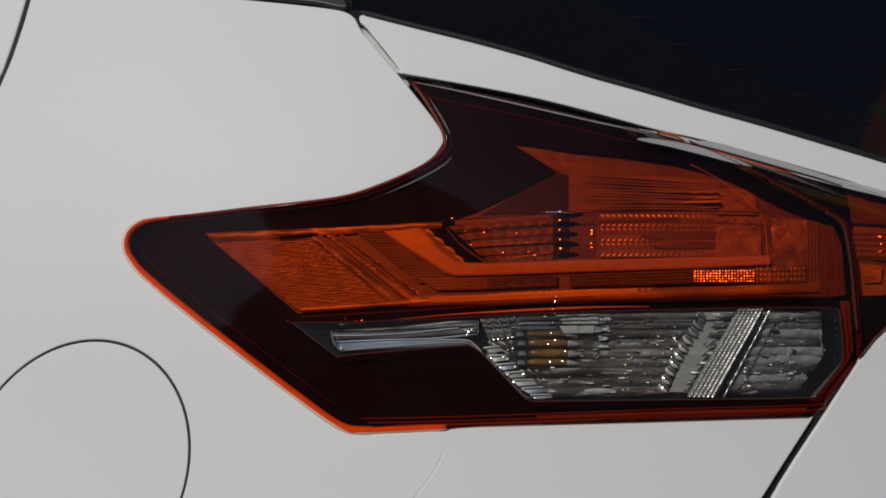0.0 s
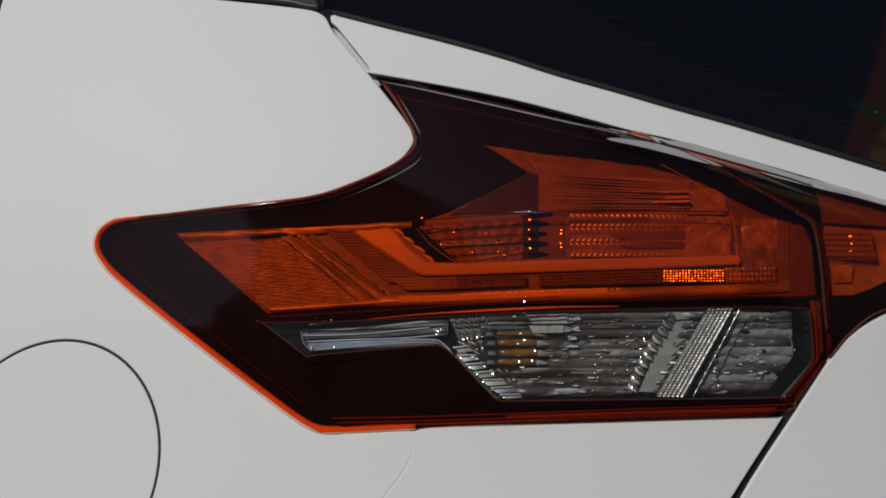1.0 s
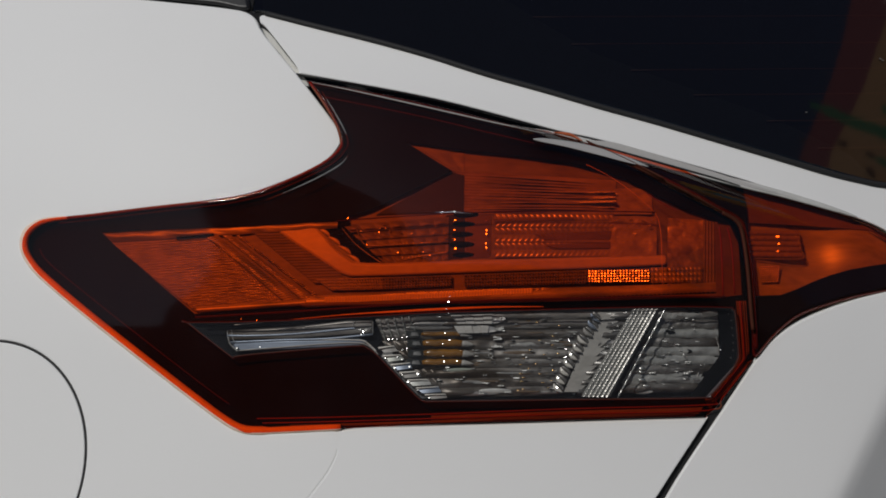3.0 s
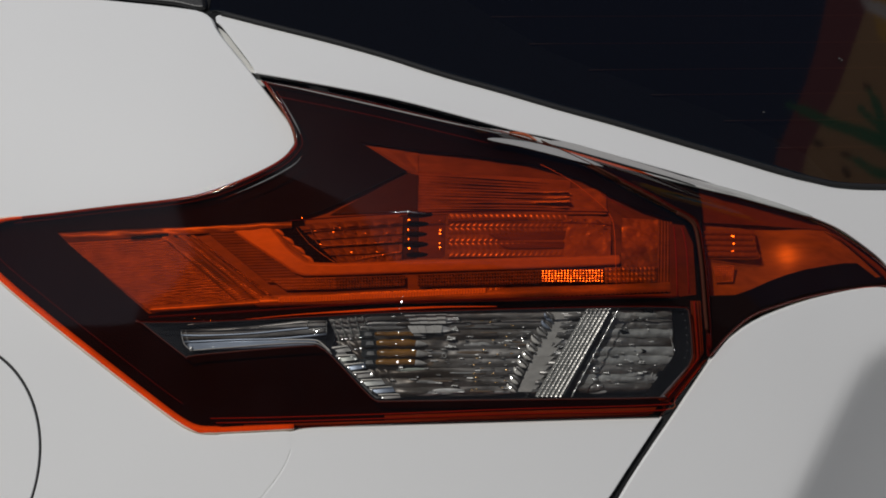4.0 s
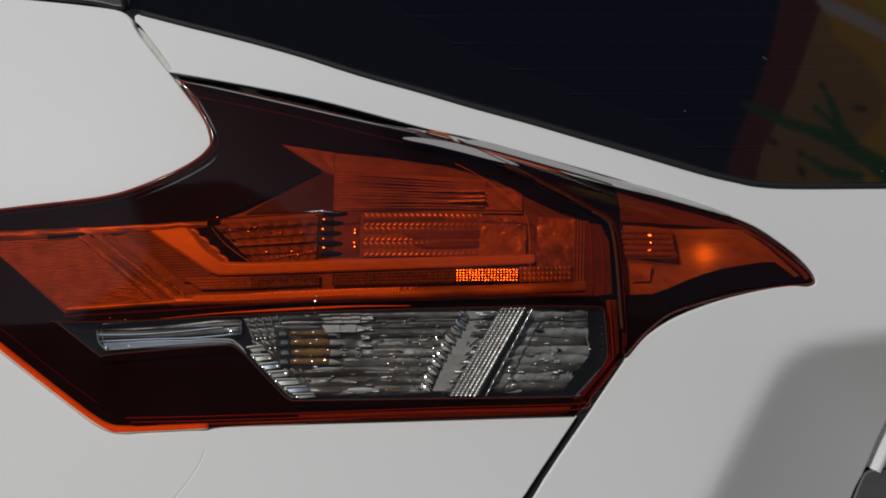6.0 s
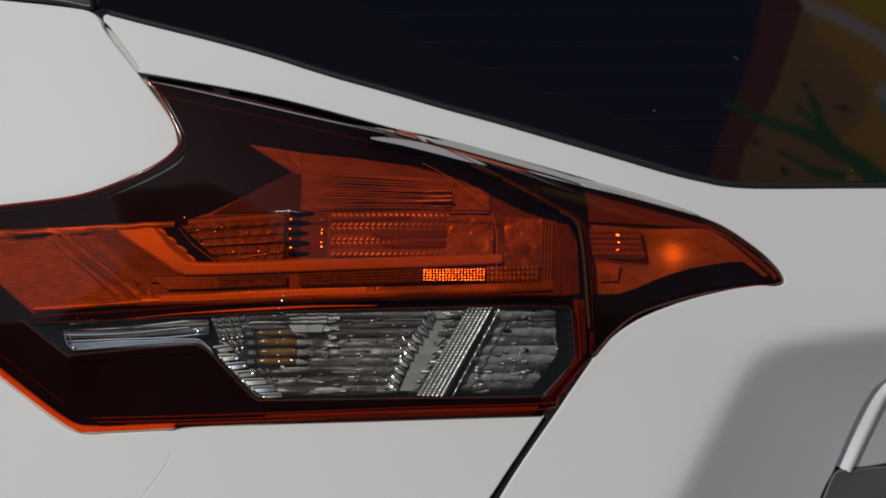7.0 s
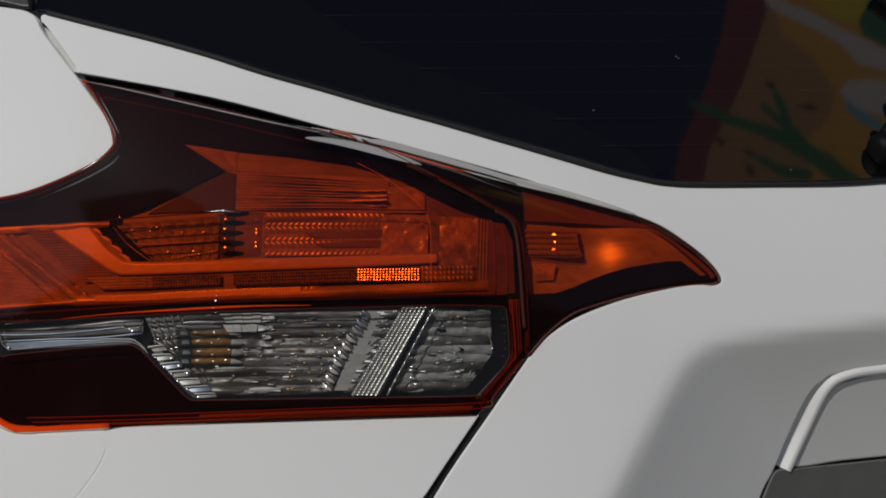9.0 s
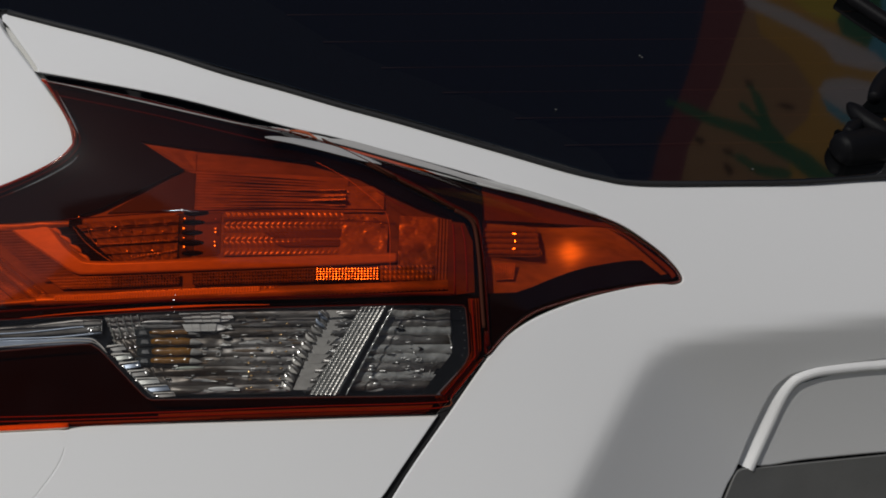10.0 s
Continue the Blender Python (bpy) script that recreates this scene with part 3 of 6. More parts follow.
LIP = [(0.4693, 0.7888), (0.4747, 0.8002), (0.4831, 0.8198), (0.4905, 0.8388), (0.4955, 0.8488), (0.5012, 0.8554), (0.5090, 0.8590), (0.5200, 0.8617), (0.5372, 0.8634), (0.5547, 0.8646), (0.5714, 0.8655)] + [(0.6258, 0.8712), (0.8114, 0.8812)]
part("recess_lip", lip(rounded(LIP, 6, False), 0.0054, 0.0020), WHITE, car, "raised white lip round the recess")
panel("lower_trim", rounded([(0.4436, 0.7529), (0.4511, 0.7670), (0.4595, 0.7845), (0.4649, 0.7886), (0.4741, 0.7887), (0.4877, 0.7890), (0.5147, 0.7901), (0.5459, 0.7919), (0.5810, 0.7940)] + [(0.6318, 0.7965), (0.8193, 0.8010), (0.8294, 0.7469), (0.8112, 0.6648), (0.6291, 0.6652), (0.4268, 0.6772), (0.4277, 0.7320)], 4), gate, GREY, car, off=-0.0030, roll=0.001, label="dark grey plastic lower trim")

# ---- rear wiper
def at_pane(p, out):
    return (p[0], pane(p[0], p[1]) - out, p[1])


def turned(name, path, radii, out, mat, parent, label=""):
    return part(name, tube([at_pane(p, o) for p, o in zip(rounded(path, 4, False), np.interp(np.linspace(0, 1, 4 * len(path) - 3), np.linspace(0, 1, len(out)), out))], [float(r) for r in np.interp(np.linspace(0, 1, 4 * len(path) - 3), np.linspace(0, 1, len(radii)), radii)], 20), mat, parent, label)


wiper = turned("rear_wiper", [(0.5364, 1.0184), (0.5378, 1.0188), (0.5410, 1.0197), (0.5473, 1.0207), (0.5608, 1.0225), (0.5824, 1.0249), (0.6315, 1.0285)], [0.0040, 0.0095, 0.0125, 0.0134, 0.0138, 0.0136, 0.0134], [0.012, 0.012], WIPER, car, "black plastic rear wiper pivot and arm")
turned("collar", [(0.5455, 1.0309), (0.5508, 1.0354), (0.5560, 1.0394)], [0.0050, 0.0062, 0.0052], [0.022, 0.022], WIPER, wiper)
turned("flange", [(0.5509, 1.0548), (0.5542, 1.0494), (0.5613, 1.0415), (0.5718, 1.0337), (0.5876, 1.0260)], [0.0022, 0.0058, 0.0074, 0.0080, 0.0070], [0.024, 0.024], WIPER, wiper, "leaf-shaped black flange of the wiper")
turned("knob", [(0.5708, 1.0585), (0.5771, 1.0669), (0.5860, 1.0744), (0.6008, 1.0831)], [0.0050, 0.0072, 0.0092, 0.0095], [0.026, 0.026], WIPER, wiper)
turned("blade", [(0.5683, 1.1517), (0.5804, 1.1419), (0.5965, 1.1292), (0.6282, 1.1044)], [0.0055, 0.0060, 0.0060, 0.0060], [0.012, 0.012], WIPER, wiper)

# ---- wheel that carries the corner
hub = Vector((-0.55, 0.42, 0.335))


def lathe(profile, n=48):
    v = [(hub.x + r * math.cos(2 * math.pi * k / n), hub.y + y, hub.z + r * math.sin(2 * math.pi * k / n)) for r, y in profile for k in range(n)]
    f = [(j * n + k, j * n + (k + 1) % n, (j + 1) * n + (k + 1) % n, (j + 1) * n + k) for j in range(len(profile) - 1) for k in range(n)]
    return v, f


wheel = part("wheel", lathe([(0.02, -0.06), (0.08, -0.065), (0.2, -0.05), (0.215, -0.08), (0.22, -0.075), (0.22, 0.06)]), ALLOY, car)
part("tyre", lathe([(0.218, -0.08), (0.25, -0.1), (0.31, -0.105), (0.33, -0.08), (0.335, -0.05), (0.335, 0.05), (0.33, 0.08), (0.3, 0.1), (0.22, 0.08)]), RUBBER, wheel)

# ---- printed canopy added out of view, placed for the pattern mirrored in the rear window
ROOF = 2.0


def sheet(prints):
    """One flat cloth cut into its printed areas; later prints lie over earlier ones."""
    pts, edges = [], []
    for loop, _ in prints:
        k = len(pts)
        pts += [Vector(p) for p in loop]
        edges += [(k + i, k + (i + 1) % len(loop)) for i in range(len(loop))]
    v, _, f, *_ = cdt(pts, edges, [], 0, 1e-6)
    v = np.array([tuple(p) for p in v])
    mid = np.array([v[list(t)].mean(0) for t in f])
    ink = np.full(len(f), -1)
    for k, (loop, _) in enumerate(prints):
        ink[inside(mid, loop)] = k
    keep = [(tuple(t), k) for t, k in zip(f, ink) if k >= 0]
    ob = part("cloth", ([(p[0], p[1], ROOF) for p in v], [t for t, _ in keep]), prints[0][1], canopy, smooth=False)
    inks = list(dict.fromkeys(m for _, m in prints))
    for m in inks[1:]:
        ob.data.materials.append(m)
    ob.data.polygons.foreach_set("material_index", [inks.index(prints[k][1]) for _, k in keep])
    return ob


def ribbon(points, widths):
    p = [Vector(q) for q in points]
    left, right = [], []
    for i, q in enumerate(p):
        t = (p[min(i + 1, len(p) - 1)] - p[max(i - 1, 0)]).normalized()
        left.append(tuple(q + Vector((-t.y, t.x)) * widths[i] / 2))
        right.append(tuple(q - Vector((-t.y, t.x)) * widths[i] / 2))
    return left + right[::-1]


OCHRE, CRIMSON, LEAF = canvas("ochre_print", (0.95, 0.50, 0.12)), canvas("crimson_print", (0.34, 0.10, 0.11)), canvas("leaf_green_print", (0.09, 0.27, 0.13))
YELLOW, PINK, TEAL, SOOT = canvas("yellow_print", (0.95, 0.68, 0.10)), canvas("pale_pink_print", (0.95, 0.80, 0.74)), canvas("teal_print", (0.18, 0.55, 0.68)), canvas("dark_print", (0.14, 0.07, 0.05))
BROWN = canvas("brown_print", (0.66, 0.36, 0.18))
canopy = tagged(new("canopy"), "unseen printed canopy added for the pattern mirrored in the window", "canopy")
canopy.location = (1.1, 0.2, 0.0)
PRINTS = []
# Navy area added to darken the sky mirrored beside the print.
NAVY = canvas("navy_print", (0.058, 0.070, 0.145))
PRINTS.append(([(-0.80, -0.13), (1.0, -0.13), (1.0, 0.90), (-0.80, 0.90)], NAVY))
PRINTS.append(([(0.761, 0.493), (0.771, 0.351), (0.774, 0.308), (0.777, 0.254), (0.775, 0.206), (0.770, 0.168), (0.762, 0.113), (0.764, 0.064), (0.774, 0.000), (0.816, -0.123), (1.402, 0.010), (1.215, 0.624)], BROWN))
PRINTS.append(([(0.779, 0.498), (0.771, 0.351), (0.774, 0.308), (0.777, 0.254), (0.775, 0.206), (0.770, 0.168), (0.762, 0.113), (0.764, 0.064), (0.804, 0.074), (0.801, 0.123), (0.812, 0.168), (0.821, 0.211), (0.825, 0.267), (0.829, 0.323), (0.801, 0.504)], CRIMSON))
PRINTS.append(([(0.805, 0.505), (0.833, 0.324), (0.855, 0.286), (0.904, 0.269), (0.946, 0.236), (0.948, 0.199), (0.925, 0.167), (0.950, 0.110), (0.983, 0.051), (1.362, 0.142), (1.215, 0.624)], OCHRE))
PRINTS.append(([(0.876, 0.423), (0.884, 0.338), (0.920, 0.326), (0.952, 0.326), (0.959, 0.358), (0.943, 0.442)], YELLOW))
PRINTS.append(([(0.943, 0.442), (0.959, 0.358), (0.952, 0.328), (0.964, 0.313), (1.003, 0.306), (1.013, 0.343), (0.981, 0.453)], LEAF))
PRINTS.append(([(0.981, 0.453), (1.013, 0.343), (1.003, 0.306), (1.029, 0.288), (1.144, 0.294), (1.088, 0.483)], TEAL))
PRINTS.append(([(0.816, 0.325), (0.843, 0.328), (0.889, 0.323), (0.931, 0.315), (0.974, 0.308), (1.016, 0.302), (1.045, 0.288), (1.099, 0.275), (1.031, 0.281), (0.999, 0.278), (0.966, 0.277), (0.941, 0.294), (0.911, 0.302), (0.869, 0.308), (0.831, 0.314)], PINK))
PRINTS.append(([(0.952, 0.237), (0.957, 0.252), (0.987, 0.263), (1.035, 0.266), (1.074, 0.246), (1.031, 0.224), (0.991, 0.220), (0.967, 0.225)], PINK))
PRINTS.append(([(0.957, 0.231), (0.982, 0.223), (1.018, 0.213), (1.056, 0.196), (1.021, 0.202), (0.995, 0.206), (0.972, 0.215)], TEAL))
for pts, w in (([(0.757, 0.172), (0.781, 0.171), (0.822, 0.165), (0.870, 0.163), (0.916, 0.155), (0.956, 0.145), (0.993, 0.128)], (0.006, 0.012, 0.014, 0.018, 0.022, 0.026, 0.030)), ([(0.924, 0.157), (0.899, 0.175), (0.884, 0.194), (0.868, 0.212), (0.855, 0.223)], (0.016, 0.012, 0.012, 0.007, 0.003)), ([(0.914, 0.164), (0.885, 0.179), (0.865, 0.188), (0.852, 0.195)], (0.012, 0.009, 0.009, 0.004)), ([(0.993, 0.128), (1.030, 0.113), (1.084, 0.098)], (0.030, 0.02, 0.014)), ([(0.848, 0.130), (0.872, 0.128), (0.902, 0.120), (0.946, 0.124)], (0.004, 0.010, 0.014, 0.010))):
    PRINTS.append((ribbon(rounded(pts, 3, False), [w[min(i // 3, len(w) - 1)] for i in range(3 * (len(pts) - 1) + 1)]), LEAF))
for pts in ([(0.849, 0.225), (0.861, 0.225), (0.865, 0.220), (0.854, 0.219)], [(0.898, 0.204), (0.913, 0.211), (0.929, 0.209), (0.924, 0.203), (0.910, 0.204)], [(0.804, 0.140), (0.815, 0.140), (0.822, 0.136), (0.816, 0.130), (0.807, 0.134)], [(0.843, 0.134), (0.858, 0.135), (0.864, 0.130), (0.850, 0.128)], [(0.851, 0.117), (0.861, 0.116), (0.870, 0.108), (0.864, 0.102), (0.855, 0.109)], [(0.754, 0.127), (0.763, 0.128), (0.762, 0.122)]):
    PRINTS.append((pts, SOOT))
sheet(PRINTS)
for x, y in ((0.78, 0.95), (1.75, 0.95), (1.75, -0.55)):
    part("post", tube([(x, y, 0.0), (x, y, ROOF)], 0.02, 12), PLASTIC, canopy)

# ---- outer tail lamp
HALF = (SUN + Vector((0, -1, 0))).normalized()
GX, GZ = -HALF.x / HALF.y, -HALF.z / HALF.y      # slopes of a facet that throws the sun at the slide
rnd = random.Random(7)


def stack(quad, n, gap=0.06):
    """A quad cut into n rows."""
    a, b, c, d = (Vector(q) for q in quad)
    out = []
    for k in range(n):
        s, e = (k + gap) / n, (k + 1 - gap) / n
        out.append((a.lerp(d, s), b.lerp(c, s), b.lerp(c, e), a.lerp(d, e)))
    return out


def facets(quad, cols, rows, skin, off, fill=0.8, wobble=0.06, fx=None, fz=None):
    """Small mirror plates in a quad, each tilted by the slopes fx, fz."""
    a, b, c, d = (Vector(q) for q in quad)
    verts, faces = [], []
    for j in range(rows):
        for i in range(cols):
            gx, gz = (GX if fx is None else fx) + rnd.gauss(0, wobble), (GZ if fz is None else fz) + rnd.gauss(0, wobble)
            p = [a.lerp(b, (i + u) / cols).lerp(d.lerp(c, (i + u) / cols), (j + v) / rows) for u, v in ((0.5 - fill / 2, 0.5 - fill / 2), (0.5 + fill / 2, 0.5 - fill / 2), (0.5 + fill / 2, 0.5 + fill / 2), (0.5 - fill / 2, 0.5 + fill / 2))]
            m = (p[0] + p[1] + p[2] + p[3]) / 4
            y0 = skin(m.x, m.y) + off
            o = len(verts)
            verts += [(q.x, y0 + gx * (q.x - m.x) + gz * (q.y - m.y), q.y) for q in p]
            verts += [(q.x, y0 + 0.004, q.y) for q in p]
            faces += [(o + 3, o + 2, o + 1, o)] + [(o + k, o + (k + 1) % 4, o + 4 + (k + 1) % 4, o + 4 + k) for k in range(4)]
    return verts, faces


def beads(points, radius, skin, off, flat=0.7, long=1.0, fine=1):
    """Little domes."""
    bm = bmesh.new()
    for x, z in points:
        r = radius * rnd.uniform(0.85, 1.1)
        bmesh.ops.create_icosphere(bm, subdivisions=fine, radius=r, matrix=Matrix.Translation((x, skin(x, z) + off, z)) @ Matrix.Diagonal((long, flat, 1, 1)))
    return bm


def sparks(quad, n, long, skin, off, wobble=0.2):
    """Scattered slivers of bright facet, uneven in length."""
    a, b, c, d = (Vector(q) for q in quad)
    verts, faces = [], []
    for _ in range(n):
        u, v = rnd.random(), rnd.random()
        p = a.lerp(b, u).lerp(d.lerp(c, u), v)
        w, h = long * rnd.uniform(0.25, 1.2), 0.00016 * rnd.uniform(0.5, 1.5)
        f, g = facets([(p.x - w, p.y + h), (p.x + w, p.y + h), (p.x + w, p.y - h), (p.x - w, p.y - h)], 1, 1, skin, off, 1.0, wobble)
        faces += [tuple(i + len(verts) for i in q) for q in g]
        verts += f
    return verts, faces


def points(spots, radius, skin, off, mat, parent):
    """Tiny round mirrors, added and tilted to flash where the sun glints."""
    for x, z in spots:
        r = radius * rnd.uniform(0.38, 0.72)
        tilt, y0 = rnd.gauss(0, 0.07), skin(x, z) + off
        rim = [(r * math.cos(k * math.pi / 5), r * math.sin(k * math.pi / 5)) for k in range(10)]
        verts = [(x + a, y0 + (GX + tilt) * a + (GZ - tilt) * b, z + b) for a, b in rim] + [(x + a, y0 + 0.002, z + b) for a, b in rim]
        faces = [tuple(range(10))] + [(k, 10 + k, 10 + (k + 1) % 10, (k + 1) % 10) for k in range(10)]
        part("glint_point", (verts, faces), mat, parent, smooth=False)


def glow(quad, skin, off, cu=0.5, cv=0.5, su=0.22, sv=0.3, n=32):
    """A sheet with a soft swelling at (cu, cv) that faces half-way to the sun and runs out into the skin."""
    a, b, c, d = (Vector(q) for q in quad)
    m = a.lerp(b, cu).lerp(d.lerp(c, cu), cv)
    e = 0.002
    gx, gz = GX - (skin(m.x + e, m.y) - skin(m.x - e, m.y)) / (2 * e), GZ - (skin(m.x, m.y + e) - skin(m.x, m.y - e)) / (2 * e)
    verts, faces = relief([quad], skin, off, lambda u, v, k: 0.0, n, n)
    out = []
    for k, (x, y, z) in enumerate(verts):
        u, v = (k % (n + 1)) / n, (k // (n + 1)) / n
        w = math.exp(-((u - cu) / su) ** 2 - ((v - cv) / sv) ** 2)
        out.append((x, y + w * (gx * (x - m.x) + gz * (z - m.y)), z))
    return out, faces


def grid(quad, cols, rows):
    a, b, c, d = (Vector(q) for q in quad)
    return [a.lerp(b, (i + 0.5) / cols).lerp(d.lerp(c, (i + 0.5) / cols), (j + 0.5) / rows) for j in range(rows) for i in range(cols)]


def prisms(cols, rows, h, jitter=0.5):
    return lambda u, v, k: h * (round(u * 2 * cols) % 2) * (round(v * 2 * rows) % 2) * (1 + jitter * rnd.uniform(-1, 1))


RED_WIN = [(-0.1643, 0.9612), (-0.1164, 0.9638), (-0.0700, 0.9648), (-0.0015, 0.9689), (0.0211, 0.9761), (0.0760, 1.0022), (0.0453, 1.0219), (0.0820, 1.0164), (0.1198, 1.0126), (0.1578, 1.0073), (0.1920, 0.9974), (0.2094, 0.9875), (0.2342, 0.9762), (0.2564, 0.9695), (0.2553, 0.9216), (0.0805, 0.9179), (-0.0241, 0.9105), (-0.0978, 0.9064), (-0.1275, 0.9305)]
CLEAR_WIN = rounded([(-0.1007, 0.9006), (-0.1003, 0.9010), (-0.0540, 0.9018), (0.0171, 0.9054), (0.0727, 0.9084), (0.2071, 0.9116), (0.2585, 0.9108), (0.2634, 0.9096), (0.2654, 0.9060), (0.2673, 0.8806), (0.2660, 0.8750), (0.2628, 0.8694), (0.2480, 0.8528), (0.2421, 0.8510), (0.1545, 0.8508), (0.0653, 0.8498), (0.0586, 0.8502), (0.0523, 0.8531), (0.0282, 0.8783), (0.0201, 0.8846), (0.0097, 0.8860), (-0.0539, 0.8804), (-0.0690, 0.8784), (-0.0713, 0.8787)], 3)
SHELF = [(x, 1.0199 - 0.268 * (x - 0.1361) + d * 0.001) for d in (-7, -5, -3.5, -2.2, -1.1, 0, 1.1, 2.2, 3.3, 4.4, 5.5, 6.6, 8, 10, 12) for x in np.arange(0.112, 0.40, 0.0025)]
housing = panel("tail_lamp", rounded(OUTER, 4), lamp, PLASTIC, car, off=0.034, roll=0, step=0.02, flange=0.01, label="wrap-around tail lamp with red and clear lenses")
panel("lens", rounded(OUTER, 5), lamp, RED, housing, [CLEAR_WIN], roll=0.0010, step=0.0042, flange=0, fine=SHELF, label="glossy transparent red lens")
panel("clear_lens", CLEAR_WIN, lamp, CLEAR, housing, off=-0.0004, roll=0, step=0.008, flange=0, label="clear reversing light lens")
panel("bezel", rounded(OUTER, 4), lamp, BEZEL, housing, [straight(RED_WIN), CLEAR_WIN], off=0.010, roll=0.004, step=0.012, flange=0.012, label="black bezel behind the lens")
panel("reflector", straight([(-0.1728, 0.9679), (-0.0015, 0.9732), (0.0368, 1.0252), (0.0827, 1.0212), (0.1985, 1.0042), (0.2652, 0.9775), (0.2641, 0.9152), (0.0811, 0.9128), (-0.1008, 0.9007)]), lamp, DIM, housing, off=0.0138, roll=0, step=0.01, flange=0, label="satin metallised reflector")
panel("backplate", straight([(-0.1091, 0.9062), (0.2760, 0.9176), (0.2744, 0.8450), (0.0551, 0.8447), (0.0061, 0.8747), (-0.0779, 0.8721)]), lamp, DIM, housing, off=0.022, roll=0, step=0.02, flange=0)

# edge of the lens, its lit look put into the colour, thick along the slanting lower side
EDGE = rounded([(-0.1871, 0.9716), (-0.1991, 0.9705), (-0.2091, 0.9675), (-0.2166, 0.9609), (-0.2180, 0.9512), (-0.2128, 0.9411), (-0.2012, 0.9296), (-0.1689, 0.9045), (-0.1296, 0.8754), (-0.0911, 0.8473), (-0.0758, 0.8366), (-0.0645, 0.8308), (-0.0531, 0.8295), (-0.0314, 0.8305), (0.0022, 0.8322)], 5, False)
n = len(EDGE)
part("lens_edge", tube(on(EDGE, lamp, 0.0040), [0.0011 + 0.0020 * min(1.0, k / n * 5) * (1.0 if k < n * 0.86 else 0.65) for k in range(n)], 8), RIM_LIT, housing, "red moulded edge of the lens, coloured as lit through")
part("lens_edge", tube(on(rounded([(0.0011, 1.0242), (0.0008, 1.0180), (-0.0084, 1.0092), (-0.0243, 1.0005), (-0.0471, 0.9910), (-0.0662, 0.9854), (-0.0892, 0.9820), (-0.1280, 0.9780), (-0.1672, 0.9735), (-0.1871, 0.9716)], 5, False), lamp, 0.0036), 0.0011, 8), EDGE_MID, housing)
part("lens_edge", tube(on(rounded([(-0.0208, 1.0636), (-0.0146, 1.0548), (-0.0073, 1.0434), (-0.0015, 1.0328), (0.0011, 1.0242)], 5, False), lamp, 0.0036), 0.0010, 8), EDGE_MID, housing)
part("lens_edge", tube(on(rounded([(0.0022, 0.8322), (0.0617, 0.8355), (0.1175, 0.8370), (0.1927, 0.8387), (0.2380, 0.8393)], 5, False), lamp, 0.0085), 0.0009, 8), EDGE_DARK, housing)
part("lens_edge", tube(on(rounded([(-0.0216, 1.0636), (0.0061, 1.0586), (0.0444, 1.0506), (0.0823, 1.0411), (0.1203, 1.0319), (0.1472, 1.0281)], 5, False), lamp, 0.0045), 0.0007, 8), EDGE_DARK, housing)
part("lens_edge", tube(on(rounded([(0.2581, 0.9744), (0.2670, 0.9695), (0.2716, 0.9618), (0.2744, 0.9390), (0.2761, 0.9106), (0.2773, 0.8955)], 4, False), lamp, 0.0002), 0.0013, 8), EDGE_DARK, housing)
for line in ([(-0.0188, 1.0612), (-0.0100, 1.0508), (0.0015, 1.0335), (0.0057, 1.0234), (0.0042, 1.0165), (-0.0046, 1.0073), (-0.0216, 0.9982), (-0.0444, 0.9883), (-0.0646, 0.9827), (-0.0884, 0.9790), (-0.1272, 0.9749), (-0.1664, 0.9704), (-0.1930, 0.9678)], [(-0.0100, 1.0532), (0.0252, 1.0459), (0.0632, 1.0376), (0.1010, 1.0282), (0.1314, 1.0210)], [(-0.2066, 0.9504), (-0.1991, 0.9404), (-0.1660, 0.9152), (-0.1266, 0.8860), (-0.0881, 0.8578), (-0.0721, 0.8468)]):
    part("lens_line", tube(on(rounded(line, 5, False), lamp, 0.0038), 0.00045, 6), EDGE_DARK, housing)
part("frame", tube(on(CLEAR_WIN, lamp, 0.0015), 0.0006, 8, True), EDGE_DARK, housing, "thin red frame of the clear lens")
for q in ([(0.2668, 0.9150), (0.2742, 0.9150), (0.2758, 0.8810), (0.2690, 0.8800)], [(0.2690, 0.8798), (0.2758, 0.8805), (0.2715, 0.8728), (0.2672, 0.8744)], [(0.2672, 0.8742), (0.2712, 0.8724), (0.2470, 0.8462), (0.2440, 0.8500)]):
    part("side_band", relief([q], lamp, 0.0068, lambda u, v, k: 0.0022 * math.sin(math.pi * u) + 0.0006 * math.sin(9 * math.pi * u) + 0.0003 * noise.noise((u * 3, v * 14, 7.5)), 24, 40), MAROON, housing, "dull red ribbed border beside the clear lens")
part("frame", tube(on(rounded([(0.2690, 0.9150), (0.2712, 0.8810), (0.2690, 0.8735), (0.2500, 0.8510)], 5, False), lamp, 0.0030), 0.0005, 8), EDGE_MID, housing)
part("frame", tube(on(rounded([(-0.0538, 0.8375), (-0.0089, 0.8387), (0.0542, 0.8409), (0.1545, 0.8445), (0.2460, 0.8461), (0.2519, 0.8498), (0.2700, 0.8719)], 4, False), lamp, 0.005), 0.0004, 6), EDGE_MID, housing)
part("frame", tube(on(rounded([(-0.0500, 0.8346), (-0.0089, 0.8358), (0.0542, 0.8380), (0.1545, 0.8412), (0.2460, 0.8424), (0.2559, 0.8504), (0.2732, 0.8711)], 4, False), lamp, 0.005), 0.0004, 6), EDGE_MID, housing)
part("frame", tube(on(rounded([(-0.0957, 0.9044), (-0.0239, 0.9089), (0.0727, 0.9151), (0.2071, 0.9183), (0.2586, 0.9176)], 4, False), lamp, 0.002), 0.0008, 6), EDGE_DARK, housing)

